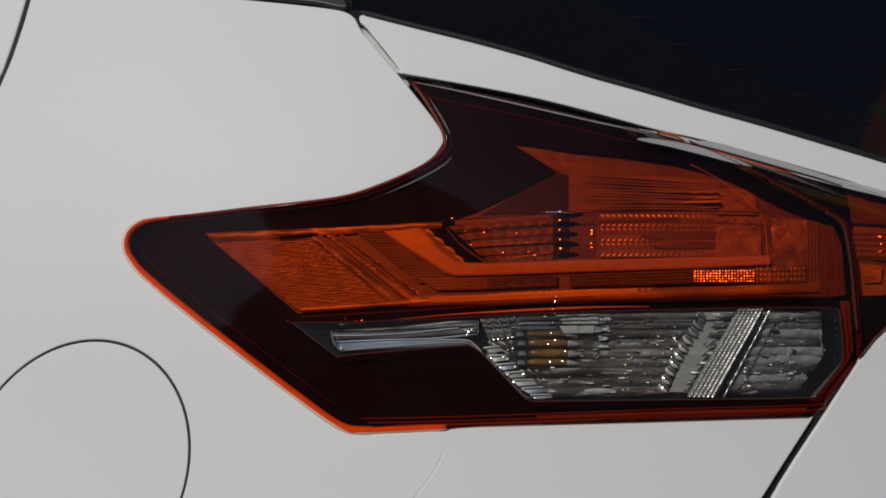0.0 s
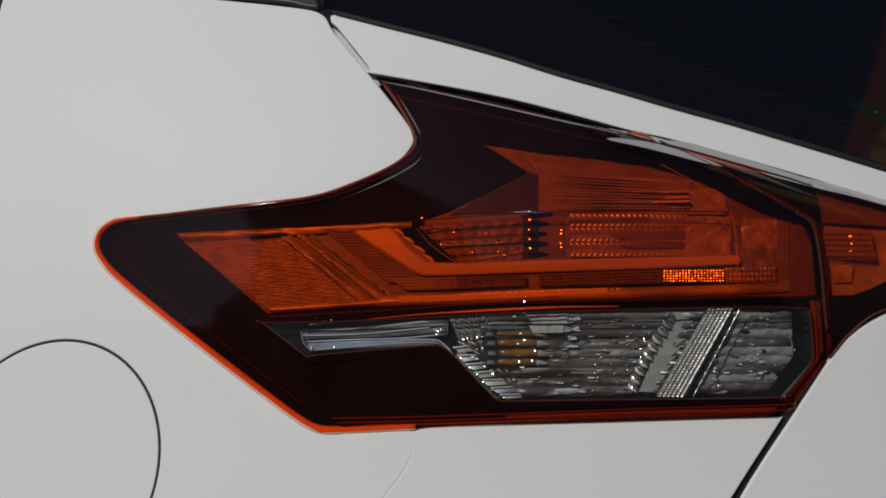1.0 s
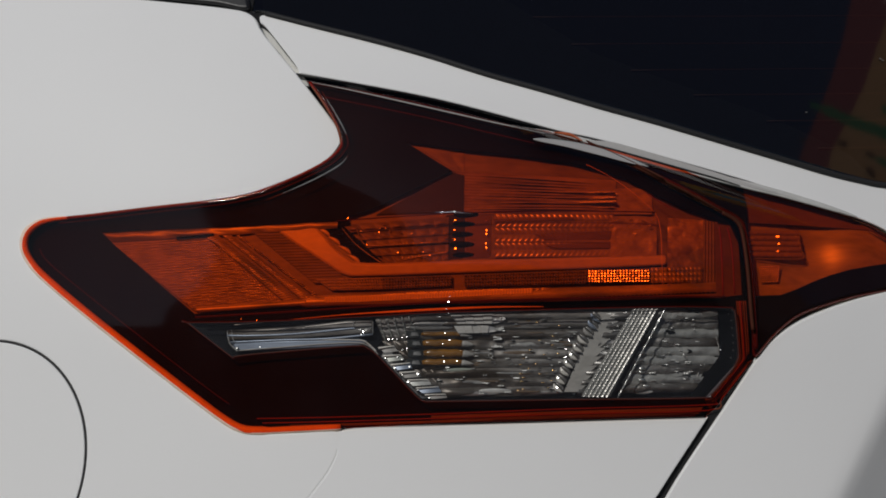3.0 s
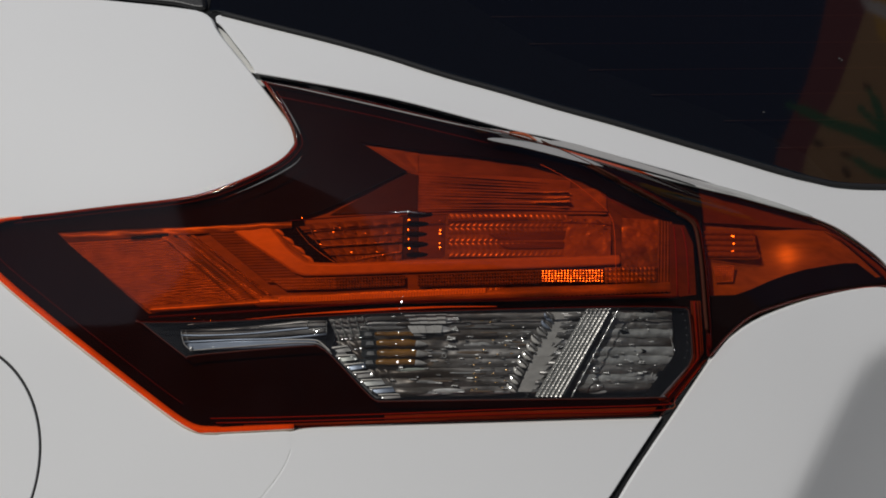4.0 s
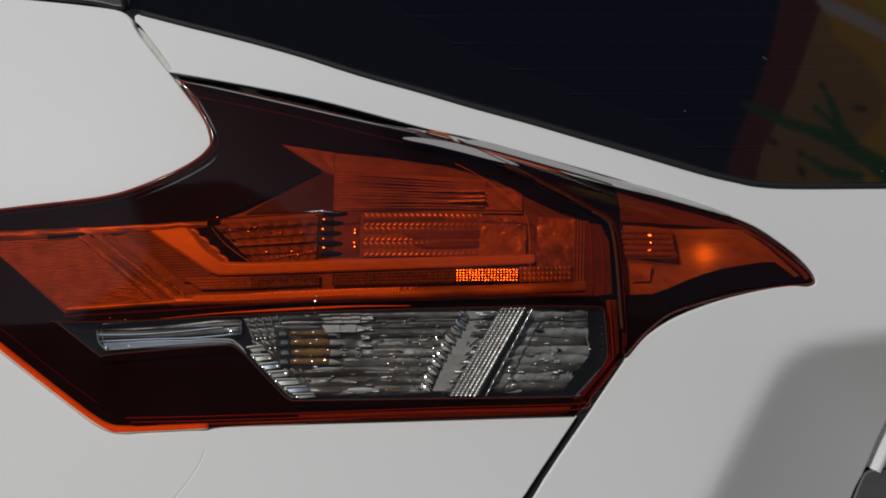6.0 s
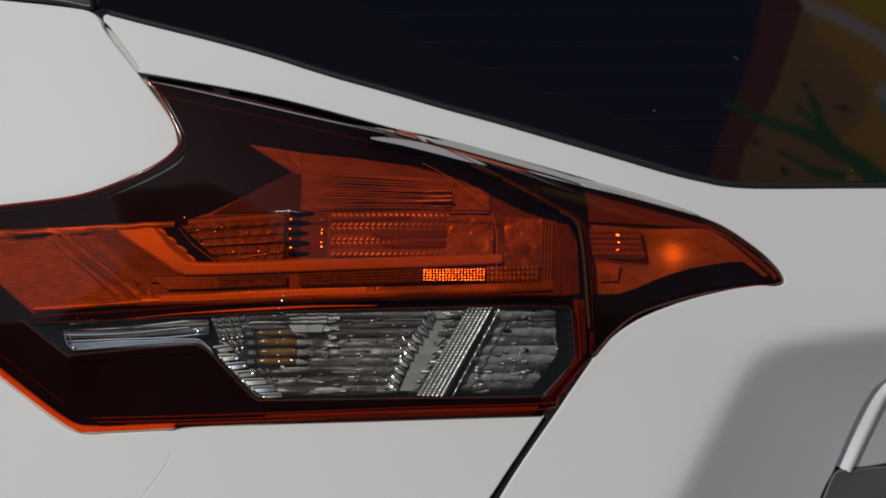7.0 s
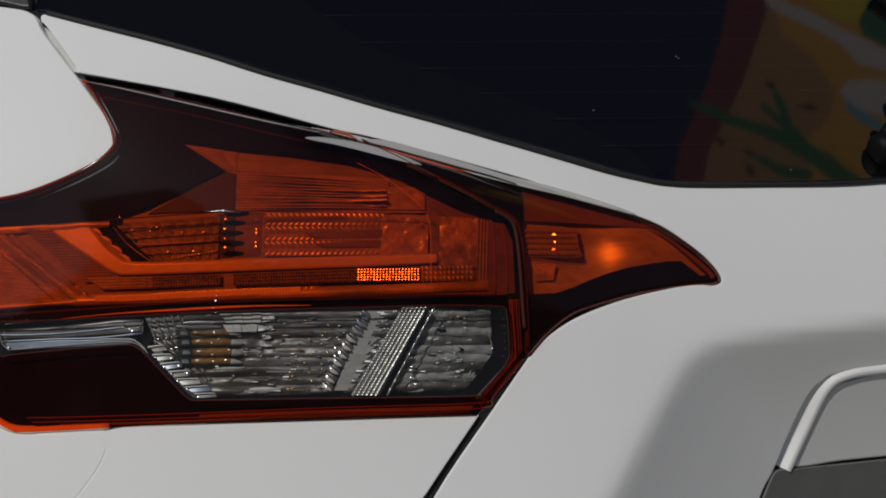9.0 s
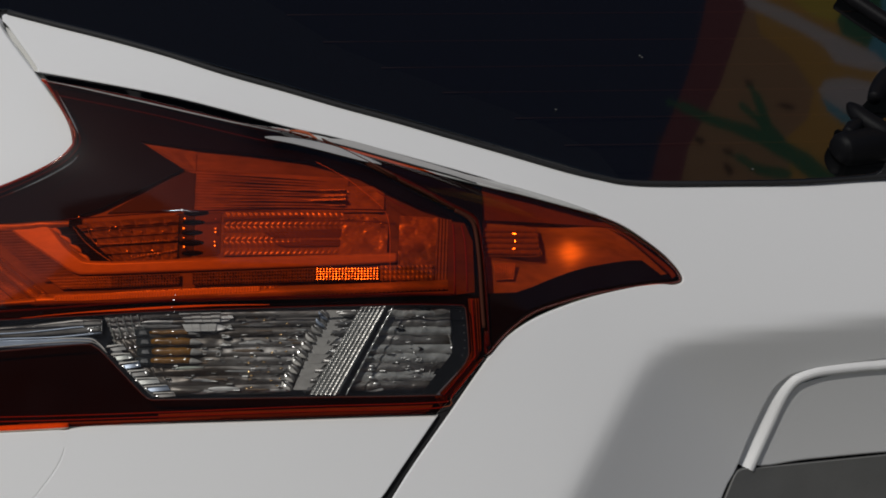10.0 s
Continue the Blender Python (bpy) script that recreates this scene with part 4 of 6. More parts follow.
for q in ([(-0.0315, 0.8335), (0.1028, 0.8382), (0.1028, 0.8367), (-0.0315, 0.8317)], [(0.0619, 0.8412), (0.2433, 0.8449), (0.2401, 0.8401), (0.0619, 0.8363)], [(0.2710, 0.8723), (0.2775, 0.8756), (0.2480, 0.8434), (0.2449, 0.8472)], [(-0.0240, 0.9143), (0.2538, 0.9201), (0.2542, 0.9178), (-0.0240, 0.9117)]):
    part("lower_band", relief([q], lamp, 0.0065, lambda u, v, k: 0.0010 * math.sin(math.pi * v) + 0.0004 * noise.noise((u * 20, v * 2, 7.5)), 60, 6), MAROON, housing, "dull red band below the clear lens")

# shade, reflections and lit edges round the lamp's top, drawn as coloured parts
panel("gate_underside", rounded([(0.1663, 1.0235), (0.1833, 1.0189), (0.2027, 1.0136), (0.2221, 1.0082), (0.2456, 1.0017), (0.2692, 0.9953), (0.2891, 0.9899), (0.3044, 0.9865), (0.3181, 0.9827), (0.3045, 0.9877), (0.2893, 0.9919), (0.2695, 0.9984), (0.2459, 1.0057), (0.2224, 1.0125), (0.2029, 1.0183), (0.1835, 1.0233)], 3), gate, GREYED_DARK, car, off=-0.0029, roll=0.0006, step=0.006, flange=0.001, label="grey strip for the shaded underside of the tailgate edge")
# Thin dark line drawn along the strip's lower side.
part("gate_dark_line", tube(on(rounded([(0.1697, 1.0220), (0.1871, 1.0174), (0.2065, 1.0120), (0.2299, 1.0055), (0.2534, 0.9991), (0.2731, 0.9933)], 4, False), gate, -0.0032), [0.0003 + 0.0004 * math.sin(math.pi * k / 20) for k in range(21)], 6), SEAM, car)
# Pale patch laid on the lens in place of a mirrored white wedge.
panel("reflection_tab", rounded([(0.1305, 1.0240), (0.1396, 1.0247), (0.1594, 1.0224), (0.1787, 1.0179), (0.1976, 1.0113), (0.2092, 1.0053), (0.1927, 1.0086), (0.1735, 1.0136), (0.1506, 1.0192), (0.1351, 1.0221)], 4), lamp, GREYED_DARK, housing, off=-0.0014, roll=0.0008, step=0.005, flange=0.001, label="pale patch for the tailgate mirrored in the lens")
# Sunlight on the corner is put into a brighter red tube.
line = rounded([(0.1457, 1.0294), (0.1520, 1.0287), (0.1582, 1.0272), (0.1647, 1.0235)], 5, False)
part("lens_edge", tube(on(line, lamp, -0.0020), [0.0002 + 0.0011 * math.sin(math.pi * k / (len(line) - 1)) for k in range(len(line))], 8), LITRED, housing, "red corner of the lens, coloured as sunlit")
# Highlights along the lens edge, drawn as thin pale tubes.
line = rounded([(-0.0192, 1.0633), (0.0061, 1.0580), (0.0442, 1.0491), (0.0821, 1.0401), (0.1161, 1.0323), (0.1403, 1.0278)], 5, False)
part("lens_edge", tube(on(line, lamp, 0.0002), [0.0002 + 0.0004 * min(1.0, k / 8) for k in range(len(line))], 8), FROST, housing, "pale line for the lit top edge of the lens")
for spots in ([(-0.0488, 0.9829), (-0.0318, 0.9897), (-0.0136, 0.9980), (0.0008, 1.0064), (0.0061, 1.0125)], [(-0.0123, 1.0569), (-0.0053, 1.0459), (0.0015, 1.0341), (0.0053, 1.0263)]):
    line = rounded(spots, 5, False)
    part("lens_edge", tube(on(line, lamp, 0.0002), [0.0001 + 0.0005 * math.sin(math.pi * (k / (len(line) - 1)) ** 1.5) for k in range(len(line))], 8), DIM, housing, "pale highlight line along the lens edge")

# red chamber: reflex field, ribs, light guide, flutes
REFLEX = [(-0.1569, 0.9543), (-0.0903, 0.9580), (-0.0355, 0.9133), (-0.0967, 0.9081)]


def honeycomb(cols, rows, h):
    """Round bumps in staggered rows, a little uneven."""
    def fn(u, v, k):
        row = int(v * rows * 0.9999)
        return h * (0.5 - 0.5 * math.cos(2 * math.pi * (u * cols + 0.5 * (row % 2)))) * abs(math.sin(math.pi * v * rows)) * (1 + 0.5 * noise.noise((u * 9, v * 7, 4.5)))
    return fn


part("reflex_field", relief([REFLEX], lamp, 0.012, honeycomb(36, 27, 0.0019), 180, 135), PRISM, housing, "honeycomb of small reflex prisms")
tagged(part("reflex_cells", facets(REFLEX, 40, 30, lamp, 0.0106, 0.34, 0.24), STEEL, housing, "fine reflex cells that glint singly", smooth=False), kind="stuff")
tagged(part("sparkling_cells", sparks(REFLEX, 60, 0.0003, lamp, 0.0104, 0.2), STEEL, housing, smooth=False), kind="stuff")
for q in ([(-0.0901, 0.9580), (-0.0870, 0.9584), (-0.0294, 0.9154), (-0.0316, 0.9146)], [(-0.0785, 0.9588), (-0.0754, 0.9591), (-0.0181, 0.9165), (-0.0211, 0.9158)], [(-0.0700, 0.9595), (-0.0677, 0.9595), (-0.0120, 0.9181), (-0.0143, 0.9173)]):
    tagged(part("sparkling_cells", facets(q, 2, 40, lamp, 0.0092, 0.5, 0.22), STEEL, housing, smooth=False), kind="stuff")
part("top_rail", relief([[(-0.1639, 0.9616), (-0.0008, 0.9689), (-0.0008, 0.9640), (-0.1539, 0.9550)]], lamp, 0.0116, lambda u, v, k: 0.0018 * math.sin(math.pi * v) + 0.0012 * noise.noise((u * 14, v * 2, 3.5)), 120, 8), SATIN, housing)
panel("rail_slot", straight([(-0.1109, 0.9584), (-0.0854, 0.9607), (-0.0846, 0.9588), (-0.1109, 0.9565)]), lamp, BEZEL, housing, off=0.0094, roll=0, step=0.01, flange=0.001, label="dark slot in the top rail")
for q in ([(-0.0901, 0.9588), (-0.0824, 0.9595), (-0.0264, 0.9157), (-0.0347, 0.9138)], [(-0.0793, 0.9592), (-0.0732, 0.9595), (-0.0166, 0.9165), (-0.0233, 0.9154)]):
    part("rib", relief([q], lamp, 0.0112, lambda u, v, k: 0.0014 * math.sin(math.pi * u) + 0.0010 * ((v * 34) % 1.0), 6, 136), SATIN, housing, smooth=False)
part("louvres", relief([[(-0.0618, 0.9641), (-0.0357, 0.9648), (0.0083, 0.9278), (-0.0158, 0.9270)]], lamp, 0.0120, lambda u, v, k: 0.0006 * abs(math.sin(20 * math.pi * v)) * (0.55 + 0.45 * abs(math.sin(14 * math.pi * u))), 84, 120), DIM, housing, "level rows of fine prisms")
GUIDE = [(-0.0448, 0.9652), (-0.0186, 0.9667), (-0.0034, 0.9523), (0.0060, 0.9447), (0.0192, 0.9410), (0.0808, 0.9425), (0.1556, 0.9444), (0.2130, 0.9457), (0.2185, 0.9455), (0.2196, 0.9443), (0.2199, 0.9425), (0.2195, 0.9406), (0.2182, 0.9391), (0.2127, 0.9387), (0.1554, 0.9362), (0.0807, 0.9339), (0.0173, 0.9316), (0.0041, 0.9327), (-0.0072, 0.9391)]
panel("light_guide", rounded(GUIDE, 4), lamp, MILK, housing, off=0.0108, roll=0.0022, step=0.006, flange=0.002, label="smooth angled light guide bar")
# dark treads with pale ends, then pillowed cells
TREADS = (([(-0.0213, 0.9698), (0.0061, 0.9716), (0.0083, 0.9655), (-0.0152, 0.9644)]), ([(-0.0144, 0.9641), (0.0106, 0.9652), (0.0144, 0.9595), (-0.0061, 0.9587)]), ([(-0.0068, 0.9583), (0.0159, 0.9591), (0.0197, 0.9534), (0.0008, 0.9527)]), ([(0.0000, 0.9523), (0.0219, 0.9530), (0.0257, 0.9470), (0.0083, 0.9466)]), ([(0.0068, 0.9462), (0.0279, 0.9466), (0.0316, 0.9406), (0.0143, 0.9402)]))
for k, (a, b, c, d) in enumerate(TREADS):
    part("step_tread", relief([(a, b, c, d)], lamp, 0.0130, lambda u, v, k: 0.0008 * v, 8, 4), BEZEL, housing, "dark stepped tread")
    a, d = Vector(a), Vector(d)
    part("step_end", tube(on([a.lerp(d, t / 6) + Vector((0.0014 * math.sin(math.pi * t / 6), 0)) for t in range(7)], lamp, 0.0126), [0.0004 + 0.0009 * math.sin(math.pi * t / 6) for t in range(7)], 8), PALE, housing, "pale rounded end of a step")
part("stepped_reflector", relief(stack([(0.0023, 0.9663), (0.0737, 0.9715), (0.0733, 0.9421), (0.0309, 0.9402)], 5, 0.02), lamp, 0.0134, lambda u, v, k: 0.0016 * v + 0.0012 * abs(math.sin(7 * math.pi * u + 1.3 * k)) * math.sin(math.pi * v) * (1 + 0.6 * noise.noise((u * 6, k * 1.9, 2.5))), 84, 10), DIM, housing, "stepped and pillowed metal reflector")
for line in ([(0.0023, 0.9640), (0.0106, 0.9542), (0.0211, 0.9459), (0.0293, 0.9406)], [(0.0117, 0.9648), (0.0174, 0.9534), (0.0317, 0.9526), (0.0729, 0.9549)], [(0.0429, 0.9429), (0.0586, 0.9459), (0.0728, 0.9481)]):
    part("cell_edge", tube(on(rounded(line, 6, False), lamp, 0.0105), 0.0003, 6), SATIN, housing)
panel("socket_cheek", straight([(0.0850, 0.9735), (0.1026, 0.9741), (0.1020, 0.9440), (0.0846, 0.9432)]), lamp, MAROON, housing, off=0.0134, roll=0.001, step=0.01, flange=0.004, label="dull cheek beside the socket")
panel("lamp_socket", straight([(0.0702, 0.9730), (0.0850, 0.9735), (0.0846, 0.9432), (0.0698, 0.9425)]), lamp, SHADE, housing, off=0.0135, roll=0.001, step=0.01, flange=0.004, label="dark socket with bright lamp points")
for x, y in [(0.0853, 0.9730), (0.0837, 0.9666), (0.0828, 0.9598), (0.0823, 0.9530), (0.0833, 0.9462)]:
    part("socket_hole", beads([(x, y)], 0.0021, lamp, 0.0128, 0.3, 4.2, 2), BEZEL, housing)
for spots, size in (([(0.0779, 0.9692), (0.0774, 0.9628), (0.0777, 0.9564), (0.0780, 0.9504)], 0.0008), ([(0.0985, 0.9688), (0.0988, 0.9624), (0.0987, 0.9601), (0.0983, 0.9538), (0.0986, 0.9511)], 0.0007), ([(0.0317, 0.9640), (0.0272, 0.9613), (0.0489, 0.9605), (0.0188, 0.9530), (0.0398, 0.9477), (0.0567, 0.9481), (0.0608, 0.9459)], 0.0005), ([(0.0061, 0.9708)], 0.0006)):
    points(spots, size, lamp, 0.0095, SILVER, housing)
for q in ([(0.0361, 0.9553), (0.0661, 0.9564), (0.0661, 0.9534), (0.0361, 0.9519)], [(0.0417, 0.9459), (0.0728, 0.9504), (0.0727, 0.9459), (0.0417, 0.9421)]):
    tagged(part("sparkling_cells", facets(q, 14, 1, lamp, 0.0100, 0.22, 0.20), STEEL, housing, smooth=False), kind="stuff")
# chevron flutes: every other row faces down and stays dark
CHEVRON = stack([(0.1041, 0.9745), (0.1839, 0.9741), (0.1828, 0.9451), (0.1035, 0.9444)], 6, 0.0)
for k, q in enumerate(CHEVRON):
    lean = -0.0013 if k in (2, 4) else 0.0008
    part("fluted_reflector", relief([q], lamp, 0.0128, lambda u, v, j: lean * v * (0.4 + 0.6 * u if lean < 0 else 1.0) + 0.0011 * (1 - 0.45 * u) * abs(math.sin(math.pi * (u * 21 + v * (0.9 if k % 2 else -0.9)))) * math.sin(math.pi * v), 126, 8), FLUTE, housing, "reflector with slanting flutes")
part("end_block", relief([[(0.1810, 0.9720), (0.2137, 0.9721), (0.2124, 0.9447), (0.1808, 0.9444)]], lamp, 0.0128, lambda u, v, k: 0.0014 * v + 0.0016 * noise.noise((u * 3, v * 4, 3.5)) + 0.0005 * noise.noise((u * 11, v * 12, 1.5)), 40, 40), PRISM, housing, "bright frosted end block")
# Dark strips laid over the rows that stand in shade.
for q in ([(0.1301, 0.9598), (0.1826, 0.9621), (0.1816, 0.9560), (0.1375, 0.9556)], [(0.1375, 0.9530), (0.1816, 0.9549), (0.1814, 0.9504), (0.1449, 0.9500)], [(0.1040, 0.9700), (0.1570, 0.9715), (0.1569, 0.9689), (0.1040, 0.9681)]):
    part("shade_flute", relief([q], lamp, 0.0118, lambda u, v, k: 0.0004 * math.sin(math.pi * v) + 0.0004 * abs(math.sin(math.pi * (u * 16 + 0.8 * v))) * (1 - u), 64, 6), MAROON, housing, "dark strip for shade on the flutes")
part("end_block", relief([[(0.2210, 0.9709), (0.2461, 0.9695), (0.2439, 0.9224), (0.2191, 0.9218)]], lamp, 0.0122, lambda u, v, k: 0.0022 * noise.noise((u * 3, v * 7, 3.5)) + 0.0008 * noise.noise((u * 12, v * 22, 8.5)), 24, 48), SATIN, housing)
part("end_grid", relief([[(0.2461, 0.9695), (0.2568, 0.9680), (0.2554, 0.9230), (0.2439, 0.9224)]], lamp, 0.012, lambda u, v, k: 0.0007 * (round(u * 10) % 2) * (0.6 + 0.4 * (round(v * 40) % 2)), 10, 40), DIM, housing, smooth=False)
# prism bands under the guide
part("prism_band", relief([[(-0.0151, 0.9300), (0.0293, 0.9312), (0.0293, 0.9233), (-0.0045, 0.9225)]], lamp, 0.011, prisms(24, 4, 0.0017), 48, 8), FLUTE, housing, "band of fine square prisms", smooth=False)
part("prism_band", relief([[(0.0293, 0.9312), (0.0757, 0.9328), (0.0756, 0.9257), (0.0293, 0.9233)]], lamp, 0.011, prisms(24, 4, 0.0018), 48, 8), DIM, housing, smooth=False)
part("prism_band", relief([[(0.0838, 0.9332), (0.1655, 0.9361), (0.1653, 0.9272), (0.0837, 0.9250)]], lamp, 0.011, prisms(44, 4, 0.0018), 88, 8), DIM, housing, smooth=False)
part("prism_band", relief([[(0.2084, 0.9376), (0.2442, 0.9382), (0.2439, 0.9277), (0.2081, 0.9275)]], lamp, 0.0105, prisms(12, 3, 0.0012), 24, 6), SATIN, housing, smooth=False)
# Lighter bed added in place of the glow round the prisms.
panel("prism_bed", straight([(0.1658, 0.9362), (0.2074, 0.9365), (0.2072, 0.9279), (0.1656, 0.9279)]), lamp, FLUTE, housing, off=0.0100, roll=0, step=0.01, flange=0.001, label="bed coloured for the glow between the prisms")
part("bright_prisms", facets([(0.1658, 0.9362), (0.2074, 0.9365), (0.2072, 0.9279), (0.1656, 0.9279)], 20, 5, lamp, 0.009, 0.34, 0.04), SILVER, housing, "block of prisms flashing in the sun", smooth=False)
# lower rail, its middle turned to the sun
for (a, b, c, d), n, turn in (([(-0.0120, 0.9173), (0.0285, 0.9200), (0.0285, 0.9159), (-0.0120, 0.9135)], 22, 0.30), ([(0.0285, 0.9200), (0.0509, 0.9216), (0.0509, 0.9171), (0.0285, 0.9159)], 12, 0.08), ([(0.0509, 0.9216), (0.0863, 0.9231), (0.0863, 0.9186), (0.0509, 0.9171)], 19, 0.02), ([(0.0863, 0.9231), (0.1087, 0.9239), (0.1086, 0.9198), (0.0863, 0.9186)], 12, 0.10), ([(0.1087, 0.9239), (0.1404, 0.9246), (0.1404, 0.9209), (0.1086, 0.9198)], 17, 0.26)):
    tagged(part("beaded_rail", facets([a, b, c, d], n, 2, lamp, 0.0102, 0.8, 0.10, GX + 0.5 * turn, GZ - turn), STEEL, housing, "beaded rail lit by the sun", smooth=False), kind="stuff")
# Paler copy of the rail where the sun's red band falls.
part("lit_rail", relief([[(-0.0090, 0.9180), (0.1291, 0.9242), (0.1291, 0.9209), (-0.0090, 0.9139)]], lamp, 0.0094, lambda u, v, k: 0.0005 * (round(u * 148) % 2) * math.sin(math.pi * v) + 0.0007 * v, 148, 8), PALE, housing, "notched rail, paler in colour for the sunlit band", smooth=False)
part("lower_rail", relief([[(-0.0219, 0.9187), (0.2537, 0.9276), (0.2535, 0.9200), (-0.0218, 0.9108)]], lamp, 0.0112, lambda u, v, k: 0.0020 * math.sin(math.pi * v) + 0.0005 * (round(u * 180) % 2) * (v > 0.3), 180, 8), SATIN, housing)
part("lower_rail", relief([[(-0.0965, 0.9113), (-0.0218, 0.9165), (-0.0218, 0.9124), (-0.0949, 0.9071)]], lamp, 0.010, lambda u, v, k: 0.002 * math.sin(math.pi * v), 20, 6), SATIN, housing)
# The lit stretch is drawn by a pale tube, thickest where brightest.
line = rounded([(-0.0692, 0.8996), (-0.0315, 0.9032), (0.0060, 0.9067), (0.0432, 0.9090), (0.0728, 0.9106), (0.1025, 0.9118), (0.1359, 0.9121)], 6, False)
part("lit_line", tube(on(line, lamp, 0.0030), [0.00015 + 0.00075 * math.exp(-((k / (len(line) - 1) - 0.62) / 0.26) ** 2) for k in range(len(line))], 8), RIM_LIT, housing, "thin line above the clear lens, coloured as lit")
tagged(part("sparkling_cells", sparks([(0.1830, 0.9708), (0.2125, 0.9709), (0.2113, 0.9451), (0.1820, 0.9451)], 16, 0.0010, lamp, 0.0112, 0.26), STEEL, housing, smooth=False), kind="stuff")
points([(-0.0678, 0.9059), (-0.0648, 0.9037), (-0.0621, 0.9018), (-0.0583, 0.9022), (-0.0541, 0.9026)], 0.0004, lamp, 0.0035, SILVER, housing)
# upper chamber: long flutes, tilted so that they brighten towards their end
# Dark panel added to shade the flutes' left end.
panel("shade_screen", straight([(0.0762, 1.0012), (0.0841, 0.9996), (0.0837, 0.9753), (0.0250, 0.9731)]), lamp, SHADE, housing, off=0.0124, roll=0, step=0.01, flange=0.001, label="dark screen for the unlit end of the flutes")
SAW = 0.0216 / 15
part("upper_flutes", relief([[(0.0790, 1.0024), (0.1866, 0.9961), (0.1855, 0.9731), (0.0785, 0.9730)]], lamp, 0.0128, lambda u, v, k: SAW * (1.35 * u ** 1.4 * (0.5 + 0.5 * v) - 0.65) * ((15 * v) % 1.0) + 0.0008 * noise.noise((u * 4, v * 3, 5.5)), 72, 120), FLUTE, housing, "long horizontal flutes of the upper chamber")
part("upper_flutes", relief([[(0.0462, 1.0207), (0.0842, 1.0144), (0.0839, 1.0013), (0.0782, 1.0013)]], lamp, 0.0130, lambda u, v, k: 0.0006 * noise.noise((u * 5, v * 3, 2.5)), 24, 12), DIM, housing)
# Shade between the flutes, drawn as thin dark tubes.
L, R = [(0.0820, 0.9997), (0.0815, 0.9742)], [(0.1840, 0.9930), (0.1832, 0.9742)]
for k in range(12):
    l, r = Vector(L[0]).lerp(Vector(L[1]), k / 11), Vector(R[0]).lerp(Vector(R[1]), k / 11)
    s, e = 0.25 * rnd.random(), 0.6 + 0.4 * rnd.random()
    line = [l.lerp(r, s + (e - s) * t / 16) for t in range(17)]
    part("flute_shade_line", tube(on(line, lamp, 0.0119), [0.00006 + 0.0003 * math.sin(math.pi * t / 16) for t in range(17)], 6), (BEZEL, MAROON)[k % 2], housing, "dark line for the shade between flutes")
# Bright streaks added as pale tapering tubes, then slivers tilted to the sun.
for (l, r), w in zip(([(0.1157, 0.9878), (0.1837, 0.9883)], [(0.1270, 0.9844), (0.1843, 0.9849)], [(0.1042, 0.9810), (0.1850, 0.9818)], [(0.0854, 0.9836), (0.1498, 0.9837)], [(0.1382, 0.9776), (0.1840, 0.9780)], [(0.1343, 0.9749), (0.1832, 0.9754)]), (0.0005, 0.0006, 0.0008, 0.0002, 0.0004, 0.0003)):
    line = [Vector(l).lerp(Vector(r), t / 24) for t in range(25)]
    part("flute_streak", tube(on(line, lamp, 0.0121), [0.00004 + w * (t / 24) ** 1.5 for t in range(25)], 6), PALE, housing, "pale ridge for the sunlit streak on a flute")
for q, turn in (([(0.1537, 0.9875), (0.1845, 0.9887), (0.1848, 0.9879), (0.1536, 0.9871)], 0.34), ([(0.1596, 0.9840), (0.1851, 0.9853), (0.1850, 0.9841), (0.1596, 0.9833)], 0.26), ([(0.1382, 0.9810), (0.1853, 0.9826), (0.1853, 0.9814), (0.1382, 0.9802)], 0.22), ([(0.1632, 0.9776), (0.1848, 0.9784), (0.1847, 0.9776), (0.1632, 0.9768)], 0.34), ([(0.1751, 0.9864), (0.1867, 0.9872), (0.1871, 0.9864), (0.1750, 0.9856)], 0.22)):
    part("flute_streak", facets(q, 1, 1, lamp, 0.0118, 1.0, 0.02, GX + 0.4 * turn, GZ - turn), STEEL, housing, "tilted sliver for the sunlit end of a flute", smooth=False)
part("end_block", relief([[(0.1856, 0.9907), (0.2107, 0.9908), (0.2105, 0.9732), (0.1841, 0.9731)]], lamp, 0.0128, lambda u, v, k: 0.0012 * v + 0.0012 * noise.noise((u * 3, v * 6, 6.5)), 24, 24), PRISM, housing)
part("lens_ridge", tube(on(rounded([(-0.0008, 0.9688), (0.0434, 0.9717), (0.0808, 0.9739), (0.1181, 0.9747), (0.1670, 0.9751), (0.2110, 0.9744)], 4, False), lamp, 0.0004), 0.0004, 8), EDGE_DARK, housing)
part("seam_line", tube(on(rounded([(0.1656, 1.0067), (0.1827, 0.9976), (0.1982, 0.9862), (0.2112, 0.9737), (0.2145, 0.9616), (0.2148, 0.9429), (0.2151, 0.9261)], 4, False), lamp, 0.0010), 0.00016, 6), RIM_LIT, housing, "fine bright moulding line")
part("seam_line", tube(on(rounded([(0.2060, 0.9870), (0.2173, 0.9798), (0.2258, 0.9753)], 4, False), lamp, 0.0010), 0.0003, 6), EDGE_MID, housing)
tagged(part("sparkling_cells", sparks([(0.0042, 0.9655), (0.0723, 0.9685), (0.0720, 0.9436), (0.0308, 0.9421)], 14, 0.0007, lamp, 0.0100, 0.16), SILVER, housing, smooth=False), kind="stuff")
panel("side_plate", straight([(0.2537, 0.9672), (0.2645, 0.9657), (0.2701, 0.9534), (0.2713, 0.9191), (0.2531, 0.9170)]), lamp, MAROON, housing, off=0.0086, roll=0, step=0.01, flange=0.001, label="dull brown plate beside the end grid")
